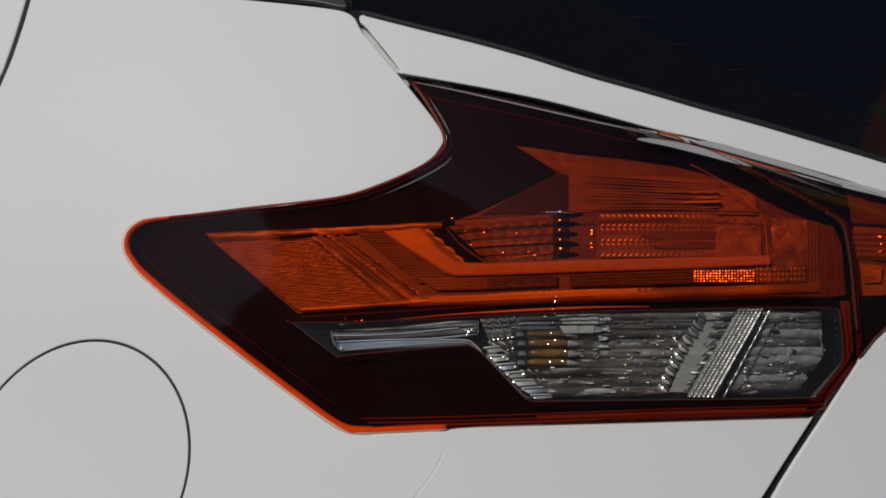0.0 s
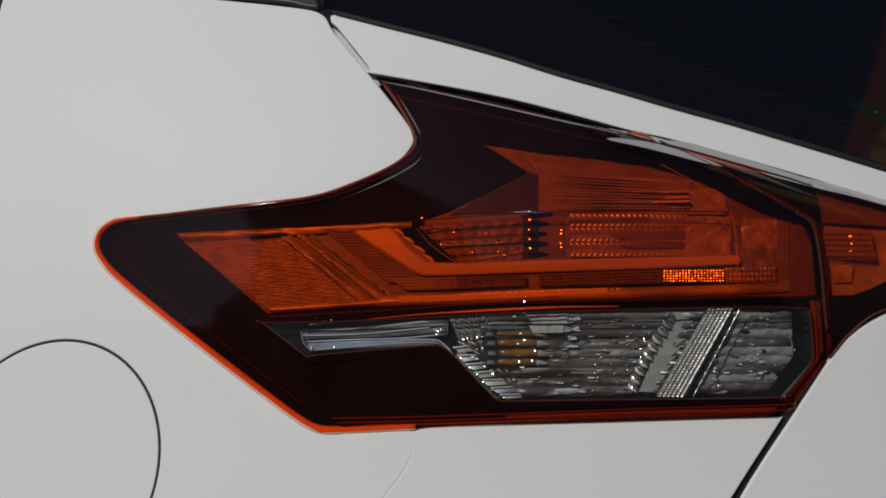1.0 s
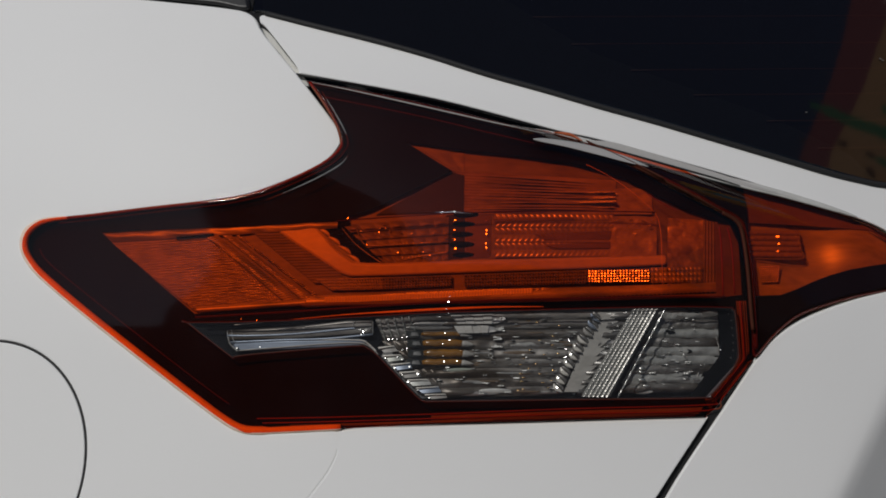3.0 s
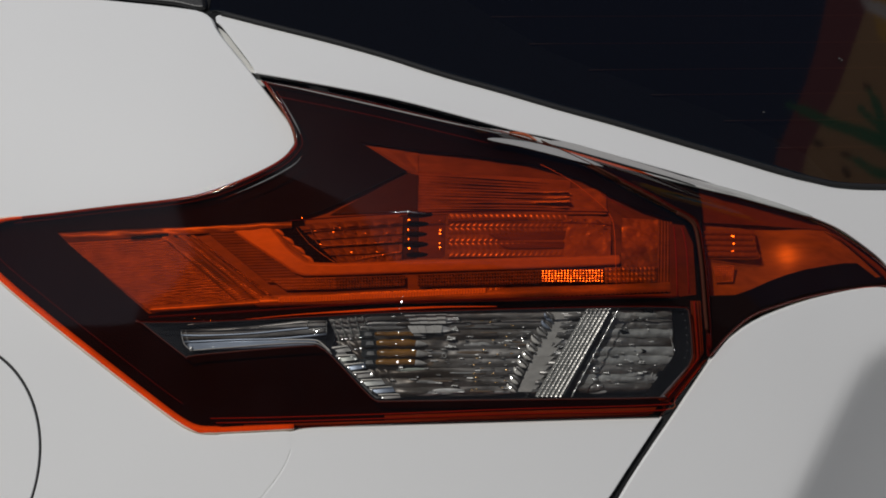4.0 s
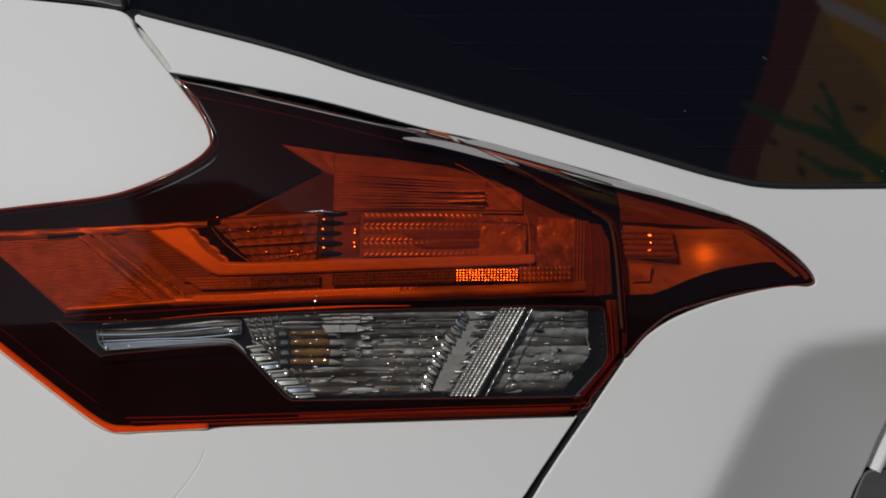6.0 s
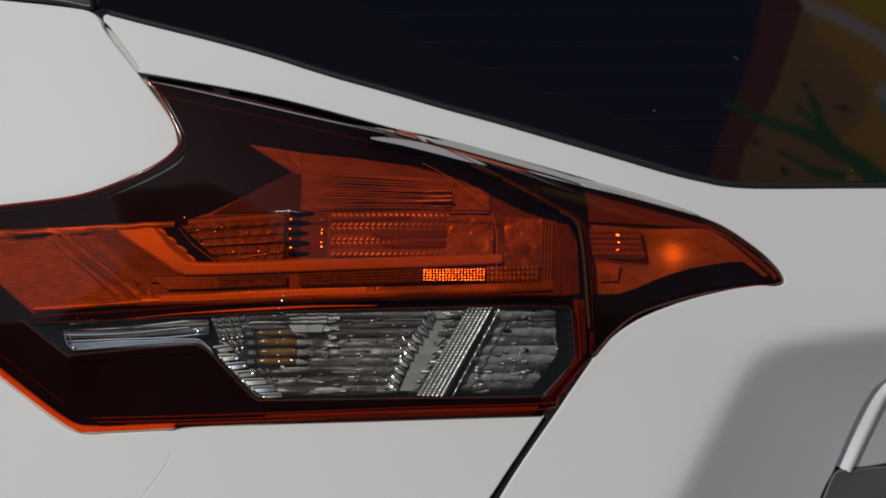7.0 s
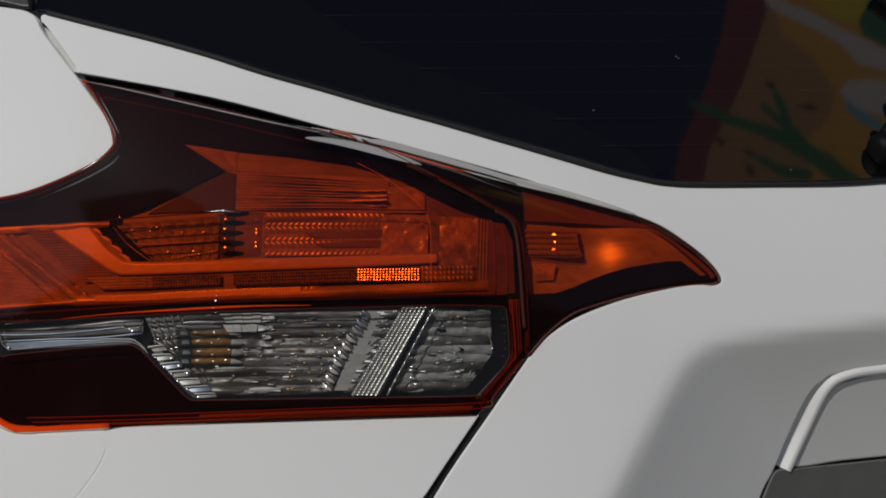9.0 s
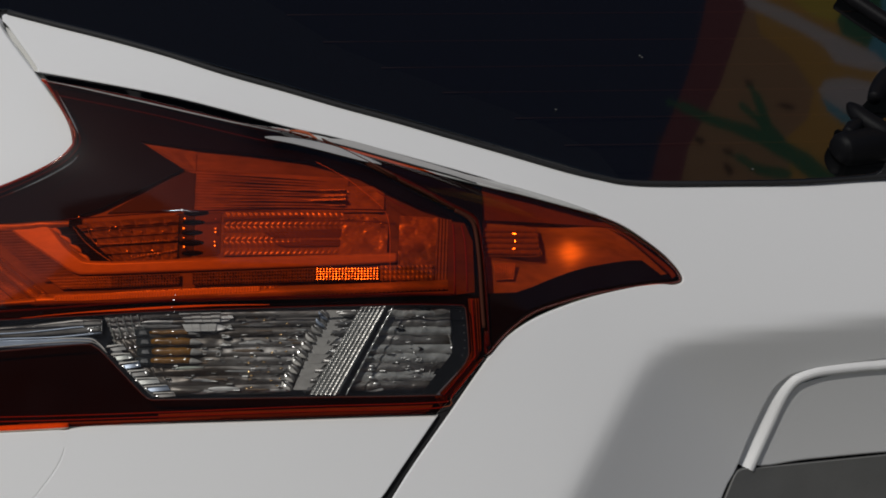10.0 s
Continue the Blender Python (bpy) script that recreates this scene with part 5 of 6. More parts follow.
for line in ([(0.2568, 0.9649), (0.2577, 0.9504), (0.2579, 0.9185)], [(0.2626, 0.9642), (0.2652, 0.9504), (0.2662, 0.9200)]):
    part("plate_rib", tube(on(rounded(line, 4, False), lamp, 0.0082), 0.0005, 6), EDGE_MID, housing)

# clear chamber: light bar, pillows, flutes, bulb, facets, bead strips
panel("bar_back", straight([(-0.1066, 0.9026), (0.0249, 0.9082), (0.0294, 0.8902), (0.0248, 0.8819), (-0.0699, 0.8782)]), lamp, BEZEL, housing, off=0.016, roll=0, step=0.01, flange=0, label="dark back of the light bar")
# The bar's dim and lit faces are told apart by colour.
LIGHT_BAR = (
    ([(-0.0751, 0.8954), (-0.0317, 0.8979), (0.0060, 0.9023), (0.0233, 0.9023), (0.0233, 0.8941), (-0.0317, 0.8900), (-0.0743, 0.8890)], SMOKE, "smoky polished light bar"),
    ([(-0.0727, 0.8879), (-0.0317, 0.8893), (0.0135, 0.8903), (0.0195, 0.8889), (0.0143, 0.8858), (-0.0316, 0.8833), (-0.0688, 0.8815)], BAR, "lower face of the light bar, coloured as better lit"))
for loop, mat, label in LIGHT_BAR:
    panel("light_bar", straight(loop, 0.003), lamp, mat, housing, off=0.0118, roll=0.0012, step=0.004, flange=0.003, label=label)
# Highlights along the bar, laid on as thin pale tubes.
for line, w, mat in (([(-0.0749, 0.8921), (-0.0544, 0.8922), (-0.0241, 0.8939), (0.0023, 0.8967), (0.0116, 0.8975)], 0.0009, BAR), ([(-0.0726, 0.8876), (-0.0392, 0.8893), (-0.0090, 0.8903), (0.0232, 0.8934)], 0.0010, BAR), ([(-0.0688, 0.8820), (-0.0392, 0.8844), (-0.0090, 0.8869), (0.0116, 0.8877), (0.0202, 0.8859), (0.0270, 0.8800)], 0.0006, FROST),
                     ([(-0.0544, 0.8885), (-0.0165, 0.8895), (0.0116, 0.8896), (0.0187, 0.8882), (0.0255, 0.8822)], 0.0005, PALE), ([(-0.0750, 0.8955), (-0.0742, 0.8906), (-0.0726, 0.8861), (-0.0680, 0.8820)], 0.0005, FROST), ([(-0.0719, 0.8959), (-0.0711, 0.8906), (-0.0696, 0.8876)], 0.0003, FROST), ([(0.0113, 0.9023), (0.0101, 0.8993), (0.0113, 0.8964), (0.0232, 0.8979)], 0.0003, STEEL), ([(0.0232, 0.9024), (0.0232, 0.8934)], 0.0004, STEEL)):
    part("bar_highlight", tube(on(rounded(line, 5, False), lamp, 0.0114), 0.7 * w, 8), mat, housing, "bright line drawn along the edge of the light bar")
points([(-0.0680, 0.8839)], 0.0014, lamp, 0.009, STEEL, housing)
points([(-0.0523, 0.8849), (0.0277, 0.8783)], 0.0005, lamp, 0.007, CHROME, housing)
points([(0.0150, 0.8965), (0.0168, 0.8954), (0.0187, 0.8965), (0.0157, 0.8935)], 0.0006, lamp, 0.007, CHROME, housing)
# rippled pillows beside the bar
PILLOW = stack([(0.0241, 0.9045), (0.0571, 0.9068), (0.0571, 0.8903), (0.0308, 0.8887)], 4, 0.03)
part("pillow_reflector", relief(PILLOW, lamp, 0.015, lambda u, v, k: 0.0008 * abs(math.sin(5 * math.pi * u + 0.8 * math.sin(3 * v + k))) + 0.0003 * math.sin(math.pi * v), 70, 6), SMOKE, housing, "reflector of small rippled pillows")
part("pillow_reflector", relief(stack([(0.0293, 0.8887), (0.0571, 0.8903), (0.0717, 0.8520), (0.0616, 0.8520)], 6, 0.03), lamp, 0.0155, lambda u, v, k: 0.0012 * abs(math.sin(4 * math.pi * u + k)) * math.sin(math.pi * v) + 0.0012 * v, 40, 6), SMOKE, housing)
for line in ([(0.0278, 0.9031), (0.0285, 0.8978), (0.0308, 0.8918), (0.0315, 0.8858)], [(0.0327, 0.9038), (0.0338, 0.8978), (0.0360, 0.8911)], [(0.0375, 0.9046), (0.0383, 0.8993), (0.0405, 0.8926)], [(0.0424, 0.9050), (0.0439, 0.8986), (0.0454, 0.8926)], [(0.0469, 0.9054), (0.0495, 0.8994), (0.0525, 0.8941)]):
    part("pillow_edge", tube(on(rounded(line, 5, False), lamp, 0.0128), 0.00025, 6), SATIN, housing)
points([(0.0337, 0.8901), (0.0363, 0.8905), (0.0393, 0.8905), (0.0427, 0.8912), (0.0460, 0.8916), (0.0397, 0.8830), (0.0427, 0.8834), (0.0460, 0.8842), (0.0397, 0.8785)], 0.0004, lamp, 0.0100, CHROME, housing)
# steps down the slanting side, each with its bright streak drawn as a pale tube
STEPS = ([(0.0270, 0.8843), (0.0375, 0.8859), (0.0397, 0.8822), (0.0308, 0.8814)], [(0.0300, 0.8791), (0.0420, 0.8799), (0.0442, 0.8765), (0.0337, 0.8754)], [(0.0352, 0.8731), (0.0480, 0.8747), (0.0495, 0.8709), (0.0390, 0.8698)], [(0.0409, 0.8679), (0.0532, 0.8691), (0.0554, 0.8653), (0.0442, 0.8645)], [(0.0461, 0.8631), (0.0599, 0.8638), (0.0622, 0.8601), (0.0498, 0.8593)], [(0.0517, 0.8578), (0.0667, 0.8590), (0.0689, 0.8553), (0.0562, 0.8545)], [(0.0577, 0.8534), (0.0715, 0.8541), (0.0726, 0.8515), (0.0622, 0.8507)])
for k, (a, b, c, d) in enumerate(STEPS):
    a, b, c, d = Vector(a), Vector(b), Vector(c), Vector(d)
    part("step_end", relief([(a, b, c, d)], lamp, 0.0120, lambda u, v, j: 0.0016 * v * (1 - u) + 0.0005 * math.sin(math.pi * u), 10, 5), (FROST, SATIN, BAR)[k % 3], housing, "pale stepped facet")
    line = [a.lerp(b, t / 8) for t in range(9)]
    part("step_streak", tube(on(line, lamp, 0.0102), [(0.0007 if k < 4 else 0.0005) * (1 - 0.75 * t / 8) + 0.0001 for t in range(9)], 8), PALE, housing, "pale tube for the bright streak on a step")
points([(0.0318, 0.8778), (0.0378, 0.8715), (0.0426, 0.8670), (0.0467, 0.8621), (0.0531, 0.8569), (0.0605, 0.8517)], 0.0007, lamp, 0.0085, SILVER, housing)
points([(0.0426, 0.8771), (0.0475, 0.8722), (0.0531, 0.8674)], 0.0006, lamp, 0.0085, SILVER, housing)
MAIN = [(0.0518, 0.9080), (0.1756, 0.9095), (0.1472, 0.8528), (0.0608, 0.8513)]


def flute(seed, deep):
    """Rows of shallow flutes with long slow swellings."""
    def fn(u, v, k):
        w = noise.noise((u * 3.2 + 3.3 * k, seed, 0.5))
        x = noise.noise((u * 4.5 + 1.7 * k, v * 1.2 + k * 3.1, seed))
        return deep * math.sin(math.pi * v) * (1 + 0.8 * w) + deep * 1.1 * x + 0.0004 * noise.noise((u * 16, k * 2.3, seed)) * math.sin(math.pi * v)
    return fn


part("fluted_reflector", relief(stack(MAIN, 9, 0.0), lamp, 0.0150, flute(1.0, 0.0013), 120, 12), SMOKE, housing, "smoky horizontal flutes")
# smeared reflections drawn as long tinted swellings along the flutes
for k in range(54):
    row, u = k % 9, rnd.uniform(0.30, 0.97)
    a, b, c, d = stack(MAIN, 9, 0.0)[row]
    m = ((a.lerp(b, u)) + (d.lerp(c, u))) / 2
    long = rnd.uniform(0.006, 0.016)
    part("smear_swell", beads([(m.x, m.y + rnd.uniform(-0.0014, 0.0014))], rnd.uniform(0.0006, 0.0012), lamp, 0.0140, 0.25, long / 0.0012, 2), (SMOKE, TAN, GLOOM, FLUTE, TAN)[k % 5], housing)
for x, y, long in (([(0.0630, 0.9001)][0] + (5.5,)), ([(0.0608, 0.8979)][0] + (7.0,)), ([(0.0825, 0.8694)][0] + (4.5,)), ([(0.1042, 0.8559)][0] + (4.5,)), ([(0.0877, 0.8540)][0] + (5.0,))):
    part("smear_swell", beads([(x, y)], 0.0016, lamp, 0.0138, 0.25, 1.5 * long, 3), SATIN if long < 5 else GLOOM, housing)
# pale blocks above the bulb, each of small cells
for q, cols in (([(0.0748, 0.9062), (0.1024, 0.9070), (0.1024, 0.9007), (0.0793, 0.9006)], 4), ([(0.0770, 0.8991), (0.1002, 0.8995), (0.0994, 0.8947), (0.0800, 0.8943)], 4)):
    part("pale_block", relief([q], lamp, 0.0118, lambda u, v, k: 0.0016 * v + 0.0005 * (int(u * cols * 0.999) % 2) + 0.0003 * (v > 0.5), 40, 8), FROST, housing, "pale translucent block above the bulb", smooth=False)
    b, c = Vector(q[1]), Vector(q[2])
    part("pale_block", relief([(b, b + Vector((0.0085, -0.0028)), c + Vector((0.0075, 0.0012)), c)], lamp, 0.0122, lambda u, v, k: 0.0012 * v, 6, 4), GLOOM, housing)
for q in ([(0.1032, 0.9063), (0.1114, 0.9055), (0.1114, 0.9018), (0.1039, 0.9010)], [(0.1039, 0.8992), (0.1106, 0.8988), (0.1106, 0.8958), (0.1047, 0.8958)], [(0.1032, 0.8924), (0.1099, 0.8932), (0.1099, 0.8902), (0.1047, 0.8898)], [(0.1032, 0.8864), (0.1084, 0.8864), (0.1084, 0.8849), (0.1032, 0.8849)]):
    tagged(part("sparkling_cells", sparks(q, 7, 0.0018, lamp, 0.0116, 0.14), STEEL, housing, smooth=False), kind="stuff")
part("glint_point", tube(on([Vector((0.1013, 0.8794)) + Vector((0.0014 * math.cos(w), 0.0014 * math.sin(w))) for w in (k * math.pi / 8 for k in range(16))], lamp, 0.0105), 0.0003, 6, True), STEEL, housing)
# amber bulb seen four times between the flutes
for (x, z), r, n in zip([(0.0689, 0.8935), (0.0700, 0.8875), (0.0704, 0.8808), (0.0696, 0.8748)], (1.5, 2.5, 2.8, 2.3), (0.8, 1.0, 1.0, 1.0)):
    part("bulb", tube(on([(x - 0.0135 + 0.0027 * k, z + 0.0002 * (k % 3)) for k in range(11)], lamp, 0.0125), [r * 0.001 * math.sqrt(max(0.05, 1 - ((k - 5.3) / 6.2) ** 4)) for k in range(11)], 12), AMBER, housing, "amber bulb seen between the flutes")
    part("bulb_tip", tube(on([(x + 0.0125 + 0.0016 * k, z - 0.0002 * k) for k in range(6)], lamp, 0.0122), [r * 0.00085 * (1 - (k / 5.4) ** 2) for k in range(6)], 10), FROST, housing, "clear glass tip of the bulb")
    part("bulb_mount", relief([[(x - 0.024, z + 0.0022), (x - 0.0125, z + 0.0028), (x - 0.0125, z - 0.0028), (x - 0.024, z - 0.0022)]], lamp, 0.0136, lambda u, v, k: 0.002 * math.sin(math.pi * u), 8, 4), SHADE, housing)
    part("bulb_mount", relief([[(x - 0.0200, z + 0.0012), (x - 0.0160, z + 0.0015), (x - 0.0150, z - 0.0012), (x - 0.0205, z - 0.0010)]], lamp, 0.0112, lambda u, v, k: 0.0006 * math.sin(math.pi * u), 6, 4), DIM, housing, "pale clip of the bulb socket")
points([(0.0695, 0.8873), (0.0698, 0.8794), (0.0706, 0.8753), (0.0713, 0.8944), (0.0739, 0.8899), (0.0810, 0.8828), (0.0788, 0.8761)], 0.0004, lamp, 0.0090, CHROME, housing)
# warm glints in columns, their tint put into amber mirror beads
for q, n in (([(0.1254, 0.9048), (0.1284, 0.9048), (0.1271, 0.8546), (0.1241, 0.8547)], 8), ([(0.1329, 0.9048), (0.1359, 0.9048), (0.1354, 0.8539), (0.1324, 0.8539)], 9), ([(0.1464, 0.9071), (0.1501, 0.9071), (0.1407, 0.8546), (0.1369, 0.8546)], 9), ([(0.1181, 0.8757), (0.1218, 0.8757), (0.1211, 0.8539), (0.1174, 0.8539)], 4)):
    cells = [p + Vector((rnd.uniform(-3, 3), rnd.uniform(-1, 1))) * 0.001 for p in grid(q, 1, n) if rnd.random() < 0.85]
    tagged(part("sparkling_cells", beads(cells, 0.0005, lamp, 0.0105, 0.5, 3.2), BRASS, housing), kind="stuff")
tagged(part("sparkling_cells", sparks([(0.0547, 0.9054), (0.1670, 0.9069), (0.1447, 0.8552), (0.0659, 0.8530)], 70, 0.0022, lamp, 0.0126, 0.32), STEEL, housing, smooth=False), kind="stuff")
# scallops step down beside the pale facets, coloured paler where they flash
for k, (x, z) in enumerate([(0.1702, 0.9047), (0.1684, 0.8999), (0.1654, 0.8950), (0.1616, 0.8898), (0.1586, 0.8845), (0.1557, 0.8793), (0.1527, 0.8740), (0.1501, 0.8688), (0.1475, 0.8632), (0.1456, 0.8579)]):
    leaf = [(x + 0.00038 * i, z - 0.00038 * j) for i, j in ((-6, -8), (-5, -3), (-1, 2), (4, 5), (8, 8))]
    part("scallop", tube(on(rounded(leaf, 3, False), lamp, 0.0105), [0.0002 + 0.0012 * math.sin(math.pi * t / 12) for t in range(13)], 10), BAR if k < 2 else FROST if k < 3 else PALE, housing, "scalloped edge with its flash put into a pale colour")
    leaf = [(x + 0.00038 * i, z - 0.00038 * j) for i, j in ((-3, -9), (3, -5), (8, 0), (10, 6))]
    part("scallop", tube(on(rounded(leaf, 3, False), lamp, 0.0122), [0.0003 + 0.0010 * math.sin(math.pi * t / 9) for t in range(10)], 8), GLOOM, housing, "smoky back of a scallop")
points([(0.1569, 0.8861), (0.1543, 0.8805), (0.1513, 0.8753), (0.1484, 0.8700), (0.1458, 0.8648), (0.1451, 0.8584)], 0.0007, lamp, 0.0085, SILVER, housing)
points([(0.1527, 0.8910), (0.1535, 0.8895), (0.1501, 0.8858), (0.1509, 0.8839), (0.1502, 0.8805), (0.1509, 0.8786)], 0.0004, lamp, 0.0085, CHROME, housing)
ZIGZAG = [(0.1724, 0.9080), (0.1853, 0.9080), (0.1606, 0.8551), (0.1500, 0.8551)]
for q in stack(ZIGZAG, 9, 0.0):
    a, b, c, d = q
    part("zigzag_facet", relief([(a, b + (b - a) * 0.30, c - (c - d) * 0.04, d)], lamp, 0.0128, lambda u, v, k: 0.0008 * u, 4, 4), FROST, housing, "pale stepped facet", smooth=False)
GAP = [(0.1826, 0.9087), (0.2057, 0.9093), (0.1716, 0.8522), (0.1579, 0.8519)]
part("fluted_reflector", relief(stack(GAP, 9), lamp, 0.0138, lambda u, v, k: (0.0022 + 0.0014 * math.sin(5 * u + k)) * math.sin(math.pi * v), 16, 8), GLOOM, housing)
for q in ([(0.1791, 0.9080), (0.1860, 0.9069), (0.1890, 0.9042), (0.1844, 0.9043)], [(0.1799, 0.9013), (0.1844, 0.9005), (0.1868, 0.8975), (0.1829, 0.8979)], [(0.1875, 0.9084), (0.1936, 0.9069), (0.1951, 0.9031), (0.1921, 0.9039)], [(0.1747, 0.8821), (0.1777, 0.8821), (0.1778, 0.8799), (0.1747, 0.8799)]):
    tagged(part("sparkling_cells", sparks(q, 7, 0.0022, lamp, 0.0118, 0.12), STEEL, housing, smooth=False), kind="stuff")
tagged(part("sparkling_cells", sparks([(0.1841, 0.9069), (0.1975, 0.9068), (0.1712, 0.8543), (0.1598, 0.8543)], 18, 0.0020, lamp, 0.0125, 0.3), STEEL, housing, smooth=False), kind="stuff")
# slanting strip: rows of moulded beads, drawn out into dashes on one side
TOP, FOOT = [(0.1971, 0.9108), (0.2113, 0.9107)], [(0.1626, 0.8519), (0.1777, 0.8518)]
panel("strip_bed", straight([(0.1956, 0.9100), (0.2125, 0.9099), (0.1804, 0.8523), (0.1615, 0.8524)]), lamp, FLUTE, housing, off=0.0062, roll=0, step=0.01, flange=0.003, label="grey bed of the bead strip")
for col, (fill, wide) in enumerate(((0.38, 0.0004), (0.42, 0.0005), (0.46, 0.0006), (0.52, 0.0006), (0.60, 0.0006), (0.70, 0.0006))):
    a = Vector(TOP[0]).lerp(Vector(TOP[1]), col / 5)
    b = Vector(FOOT[0]).lerp(Vector(FOOT[1]), col / 5)
    w = Vector((wide, 0))
    for s, e, turn in ((0.0, 0.13, 0.10), (0.13, 0.42, 0.0), (0.42, 0.70, 0.10), (0.70, 1.0, 0.14)):
        p, q = a.lerp(b, s), a.lerp(b, e)
        tagged(part("bead_strip", facets([p - w, p + w, q + w, q - w], 1, round(33 * (e - s)), lamp, 0.0045, fill, 0.09, GX, GZ + turn), BEAD, housing, "slanting row of bright moulded beads", smooth=False), kind="stuff")
part("bead_strip", tube(on([Vector((0.2171, 0.9107)).lerp(Vector((0.1853, 0.8517)), k / 40) for k in range(41)], lamp, 0.0045), [0.00025 + 0.0003 * (k % 4 > 0) for k in range(41)], 6), SILVER, housing)
RIGHT = ([(0.2143, 0.9092), (0.2544, 0.9081), (0.2557, 0.8781), (0.1983, 0.8788)], [(0.1983, 0.8788), (0.2557, 0.8781), (0.2373, 0.8541), (0.1854, 0.8539)])
for q, n, seed in zip(RIGHT, (5, 4), (5.0, 7.0)):
    for k, row in enumerate(stack(q, n, 0.0)):
        part("fluted_reflector", relief([row], lamp, 0.0150, flute(seed + 1.3 * k, 0.0014), 60, 12), (FLUTE, SMOKE)[k % 2], housing)
for k in range(12):
    a, b, c, d = RIGHT[k % 2]
    u, v = rnd.random() * 0.8 + 0.1, rnd.random()
    m = Vector(a).lerp(Vector(b), u).lerp(Vector(d).lerp(Vector(c), u), v)
    part("smear_swell", beads([tuple(m)], rnd.uniform(0.0013, 0.0024), lamp, 0.0148, 0.22, rnd.uniform(3, 6), 3), (SMOKE, FLUTE, BEZEL, GLOOM)[k % 4], housing)
tagged(part("sparkling_cells", sparks([(0.2209, 0.9066), (0.2489, 0.9064), (0.2329, 0.8558), (0.2057, 0.8562)], 26, 0.0022, lamp, 0.0128, 0.24), STEEL, housing, smooth=False), kind="stuff")
for x, z in [(0.2021, 0.8813), (0.2010, 0.8764), (0.2026, 0.8703), (0.2022, 0.8681), (0.2022, 0.8628), (0.2053, 0.8586)]:
    part("glint_point", beads([(x, z)], 0.0010, lamp, 0.0125, 0.5, 2.6, 2), SILVER, housing)
points([(0.2370, 0.9028), (0.2374, 0.8964), (0.2303, 0.8795), (0.2422, 0.8722)], 0.0006, lamp, 0.0105, STEEL, housing)
part("chamber_edge", tube(on(rounded([(0.2520, 0.9076), (0.2527, 0.8974), (0.2542, 0.8883), (0.2554, 0.8830), (0.2494, 0.8816), (0.2486, 0.8763), (0.2462, 0.8749), (0.2446, 0.8692), (0.2414, 0.8678), (0.2402, 0.8629), (0.2375, 0.8614), (0.2363, 0.8569)], 2, False), lamp, 0.0148), 0.0004, 6), FROST, housing, "pale stepped edge of the chamber")
panel("end_wall", straight([(0.2546, 0.9089), (0.2707, 0.9087), (0.2701, 0.8741), (0.2514, 0.8509), (0.2348, 0.8512), (0.2384, 0.8564), (0.2419, 0.8624), (0.2459, 0.8688), (0.2507, 0.8759), (0.2572, 0.8827)]), lamp, BEZEL, housing, off=0.0146, roll=0, step=0.01, flange=0.001, label="dark end wall of the clear chamber")
points([(0.2554, 0.8824)], 0.0007, lamp, 0.007, CHROME, housing)
for x, z in [(0.2613, 0.9064), (0.2629, 0.9019), (0.2636, 0.8970), (0.2639, 0.8921), (0.2643, 0.8871), (0.2642, 0.8819), (0.2626, 0.8770)]:
    part("glint_point", beads([(x, z)], 0.0004, lamp, 0.0065, 0.6), GLOOM, housing)
points([(0.2591, 0.8624), (0.2547, 0.8549), (0.2480, 0.8517)], 0.0004, lamp, 0.004, SILVER, housing)

# added mirror chips and a chrome sliver that make the sun's glints on the cover
points([(0.0774, 0.9747)], 0.0009, lamp, -0.0006, STEEL, housing)
part("lens_ridge", tube(on([(0.0640, 0.9743), (0.0703, 0.9743), (0.0770, 0.9747), (0.0830, 0.9739), (0.0897, 0.9735)], lamp, 0.0), [0.00005, 0.0002, 0.0005, 0.0002, 0.00005], 6), CHROME, housing)
points([(0.0734, 0.9155)], 0.0005, lamp, -0.0005, CHROME, housing)
points([(0.0742, 0.9188), (0.0719, 0.9107), (0.0734, 0.9077), (0.0719, 0.9018)], 0.0004, lamp, -0.0004, STEEL, housing)

# ---- inner tail lamp on the tailgate
inner = panel("inner_tail_lamp", rounded(INNER, 4), lamp, PLASTIC, car, off=0.028, roll=0, step=0.02, flange=0.01, label="pointed red lamp on the tailgate")
panel("lens", rounded(INNER, 5), lamp, RED, inner, roll=0.0030, step=0.0042, flange=0, fine=SHELF, label="glossy transparent red lens")
GLOW = [(0.2766, 0.9925), (0.3009, 0.9878), (0.3206, 0.9828), (0.3444, 0.9762), (0.3643, 0.9687), (0.3801, 0.9584), (0.3959, 0.9458), (0.4114, 0.9312), (0.4016, 0.9297), (0.3882, 0.9399), (0.3793, 0.9400), (0.3671, 0.9385), (0.3511, 0.9359), (0.3371, 0.9321), (0.3232, 0.9272), (0.3113, 0.9223), (0.2995, 0.9186), (0.2774, 0.9181)]
panel("bezel", rounded(INNER, 4), lamp, BEZEL, inner, [straight(GLOW)], off=0.0045, roll=0.004, step=0.012, flange=0.008)
# The bright spot is put into the shape: a swelling facing the sun.
part("reflector", glow([(0.2759, 0.9899), (0.4258, 0.9906), (0.4219, 0.9110), (0.2763, 0.9127)], lamp, 0.0098, 0.42, 0.57, 0.20, 0.21, 56), HOT, inner, "smooth frosted reflector, its swelling shaped to catch the sun")
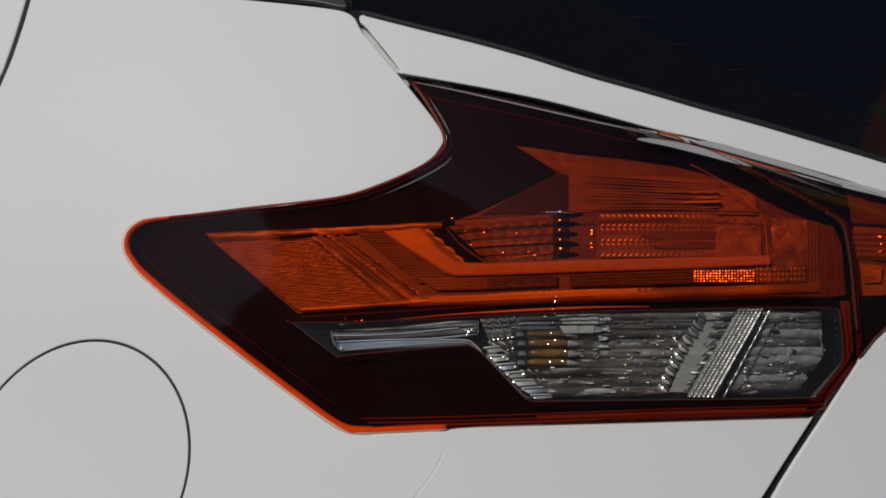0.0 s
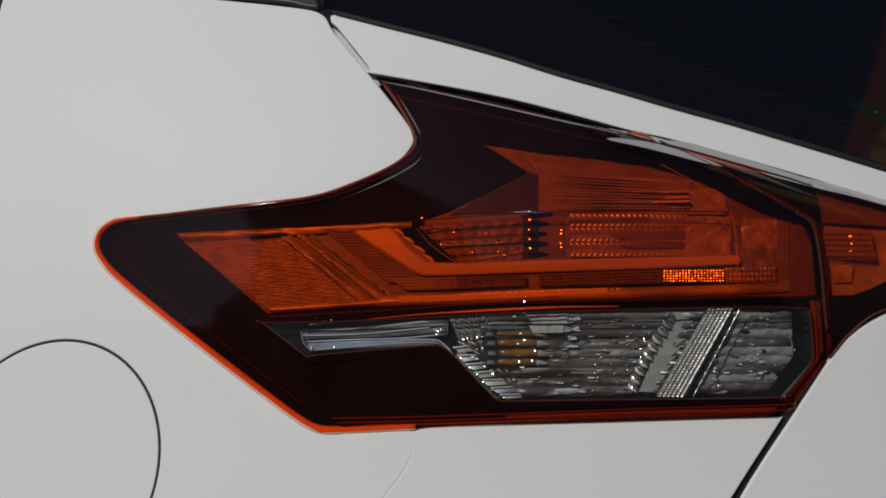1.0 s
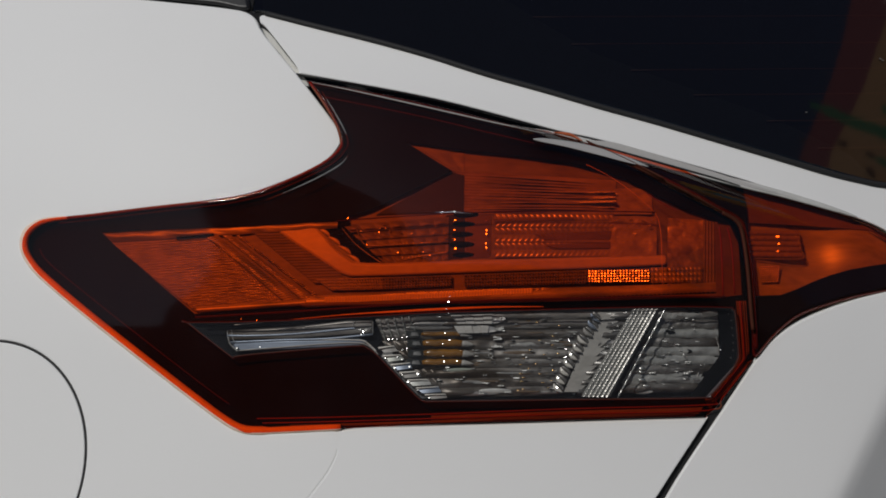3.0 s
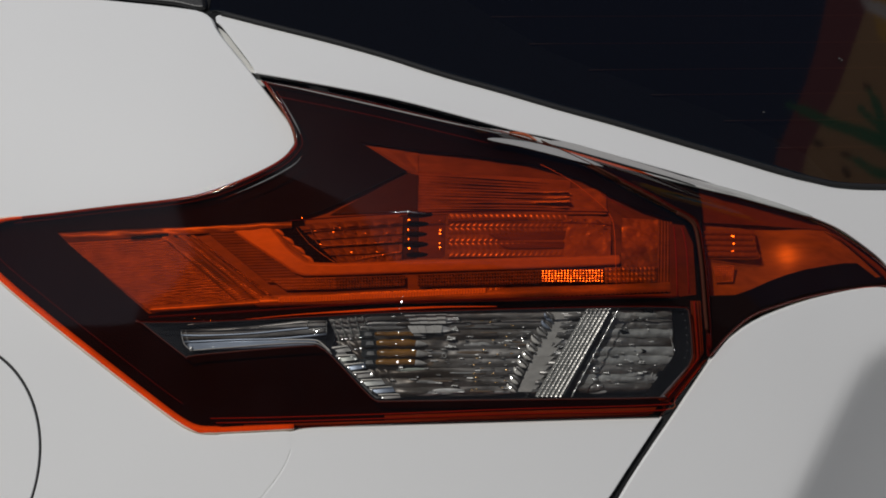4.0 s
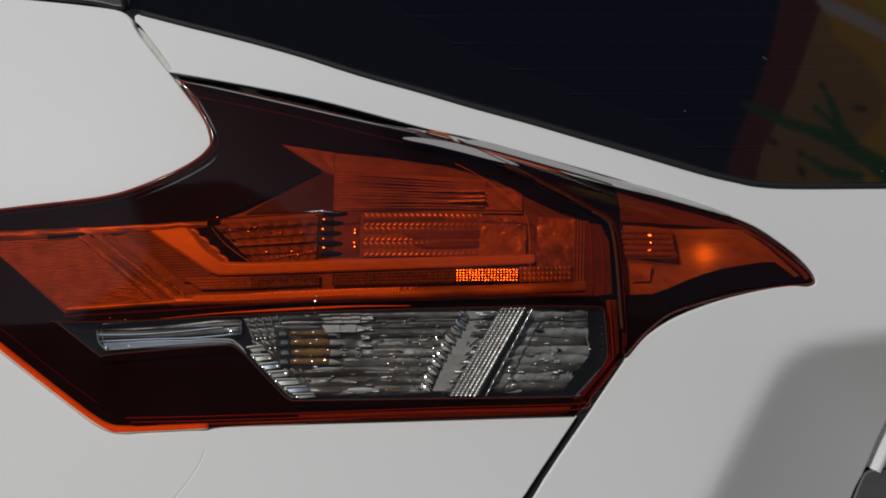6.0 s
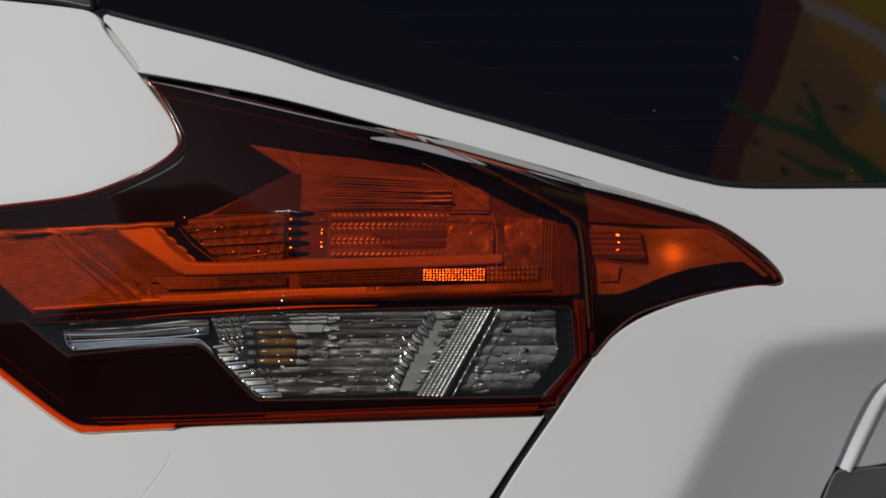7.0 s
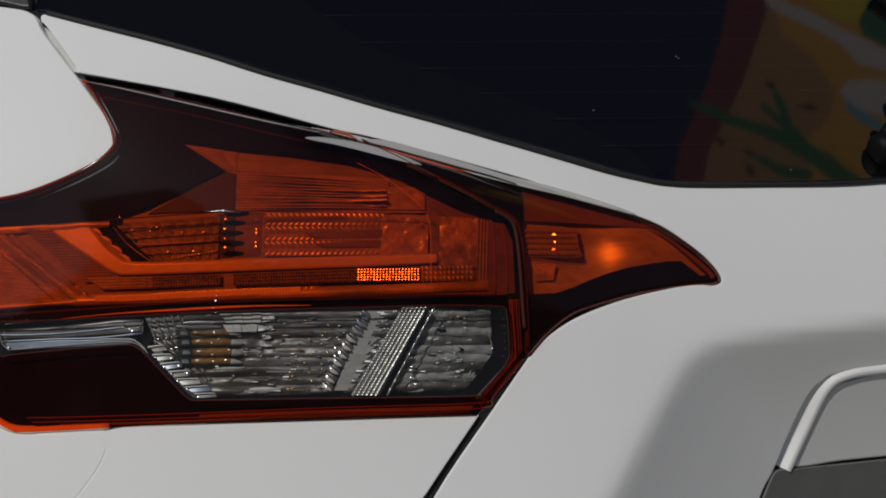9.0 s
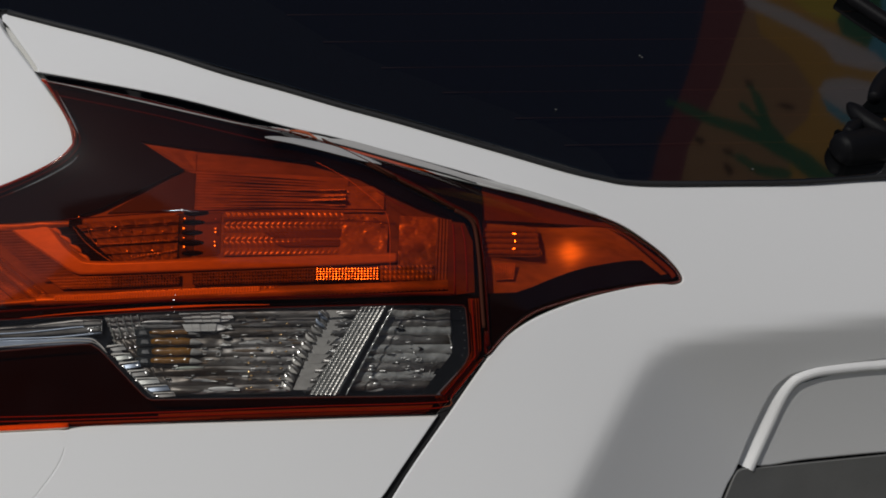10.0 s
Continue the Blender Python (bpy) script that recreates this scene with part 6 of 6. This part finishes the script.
# Maroon sheet added for the shade under the tailgate edge.
panel("shade_plate", straight([(0.2751, 0.9949), (0.3011, 0.9903), (0.3248, 0.9845), (0.3486, 0.9770), (0.3686, 0.9691), (0.3772, 0.9616), (0.3563, 0.9636), (0.3203, 0.9659), (0.2964, 0.9670), (0.2760, 0.9678)]), lamp, MAROON, inner, off=0.0070, roll=0, step=0.01, flange=0.0005, label="dull red plate for the shade along the lamp top")
part("cell_block", relief(stack([(0.2752, 0.9628), (0.3146, 0.9628), (0.3166, 0.9434), (0.2758, 0.9443)], 5, 0.0), lamp, 0.0084, lambda u, v, k: 0.0010 * math.sin(math.pi * v) + 0.0006 * abs(math.sin(7 * math.pi * u + k)) * math.sin(math.pi * v), 40, 6), FLUTE, inner, "block of small reflector cells")
part("cell_edge", tube(on(rounded([(0.2984, 0.9636), (0.3051, 0.9636), (0.3102, 0.9612), (0.3137, 0.9566), (0.3155, 0.9496), (0.3166, 0.9434), (0.2961, 0.9431), (0.2766, 0.9436)], 4, False), lamp, 0.0078), 0.0003, 6), HOT, inner)
for x, z in [(0.2987, 0.9585), (0.2986, 0.9535), (0.2981, 0.9485)]:
    part("glint_point", facets([(x - 0.0012, z + 0.0006), (x + 0.0012, z + 0.0006), (x + 0.0012, z - 0.0006), (x - 0.0012, z - 0.0006)], 1, 1, lamp, 0.0072, 0.9, 0.03), SILVER, inner, smooth=False)
tagged(part("sparkling_cells", beads(grid([(0.2783, 0.9597), (0.2944, 0.9597), (0.2941, 0.9431), (0.2781, 0.9432)], 5, 4), 0.0005, lamp, 0.0076), CHROME, inner), kind="stuff")
part("prism_field", relief([[(0.2843, 0.9382), (0.3000, 0.9388), (0.2982, 0.9273), (0.2857, 0.9267)]], lamp, 0.0086, prisms(10, 8, 0.0006), 20, 16), SATIN, inner, "patch of fine prisms", smooth=False)
part("lens_edge", tube(on(rounded(INNER, 5), lamp, 0.0050), 0.0010, 8, True), EDGE_DARK, inner, "dark red moulded edge of the lens")
part("lens_edge", tube(on(rounded([(0.3640, 0.9643), (0.3798, 0.9553), (0.3955, 0.9430), (0.4072, 0.9328), (0.4107, 0.9281)], 5, False), lamp, 0.0036), [0.0003 + 0.0016 * min(1, k / 12) for k in range(21)], 8), MAROON, inner, "red lit edge towards the tip")
part("lens_edge", tube(on(rounded([(0.1475, 1.0306), (0.1602, 1.0275), (0.1717, 1.0216), (0.1980, 1.0084), (0.2183, 0.9973)], 5, False), lamp, -0.0006), [0.0003 + 0.0004 * min(1, k / 8) for k in range(21)], 8), EDGE_DARK, inner)
part("lens_edge", tube(on(rounded([(0.1486, 1.0302), (0.1717, 1.0204), (0.1978, 1.0071), (0.2353, 0.9885), (0.2546, 0.9780), (0.2696, 0.9700), (0.2741, 0.9616), (0.2770, 0.9388), (0.2789, 0.9047), (0.2797, 0.8829)], 5, False), lamp, 0.0036), 0.0018, 8), EDGE_DARK, inner)
# Black tube set in the gap, where there is only shade.
part("gap_shade", tube(on(rounded([(0.1690, 0.7080), (0.2135, 0.7860), (0.2290, 0.8085), (0.2505, 0.8385), (0.2640, 0.8570), (0.2770, 0.8745)], 5, False), body, 0.0078), 0.0040, 8), DARK, car, "black strip for the shade between bumper and tailgate")
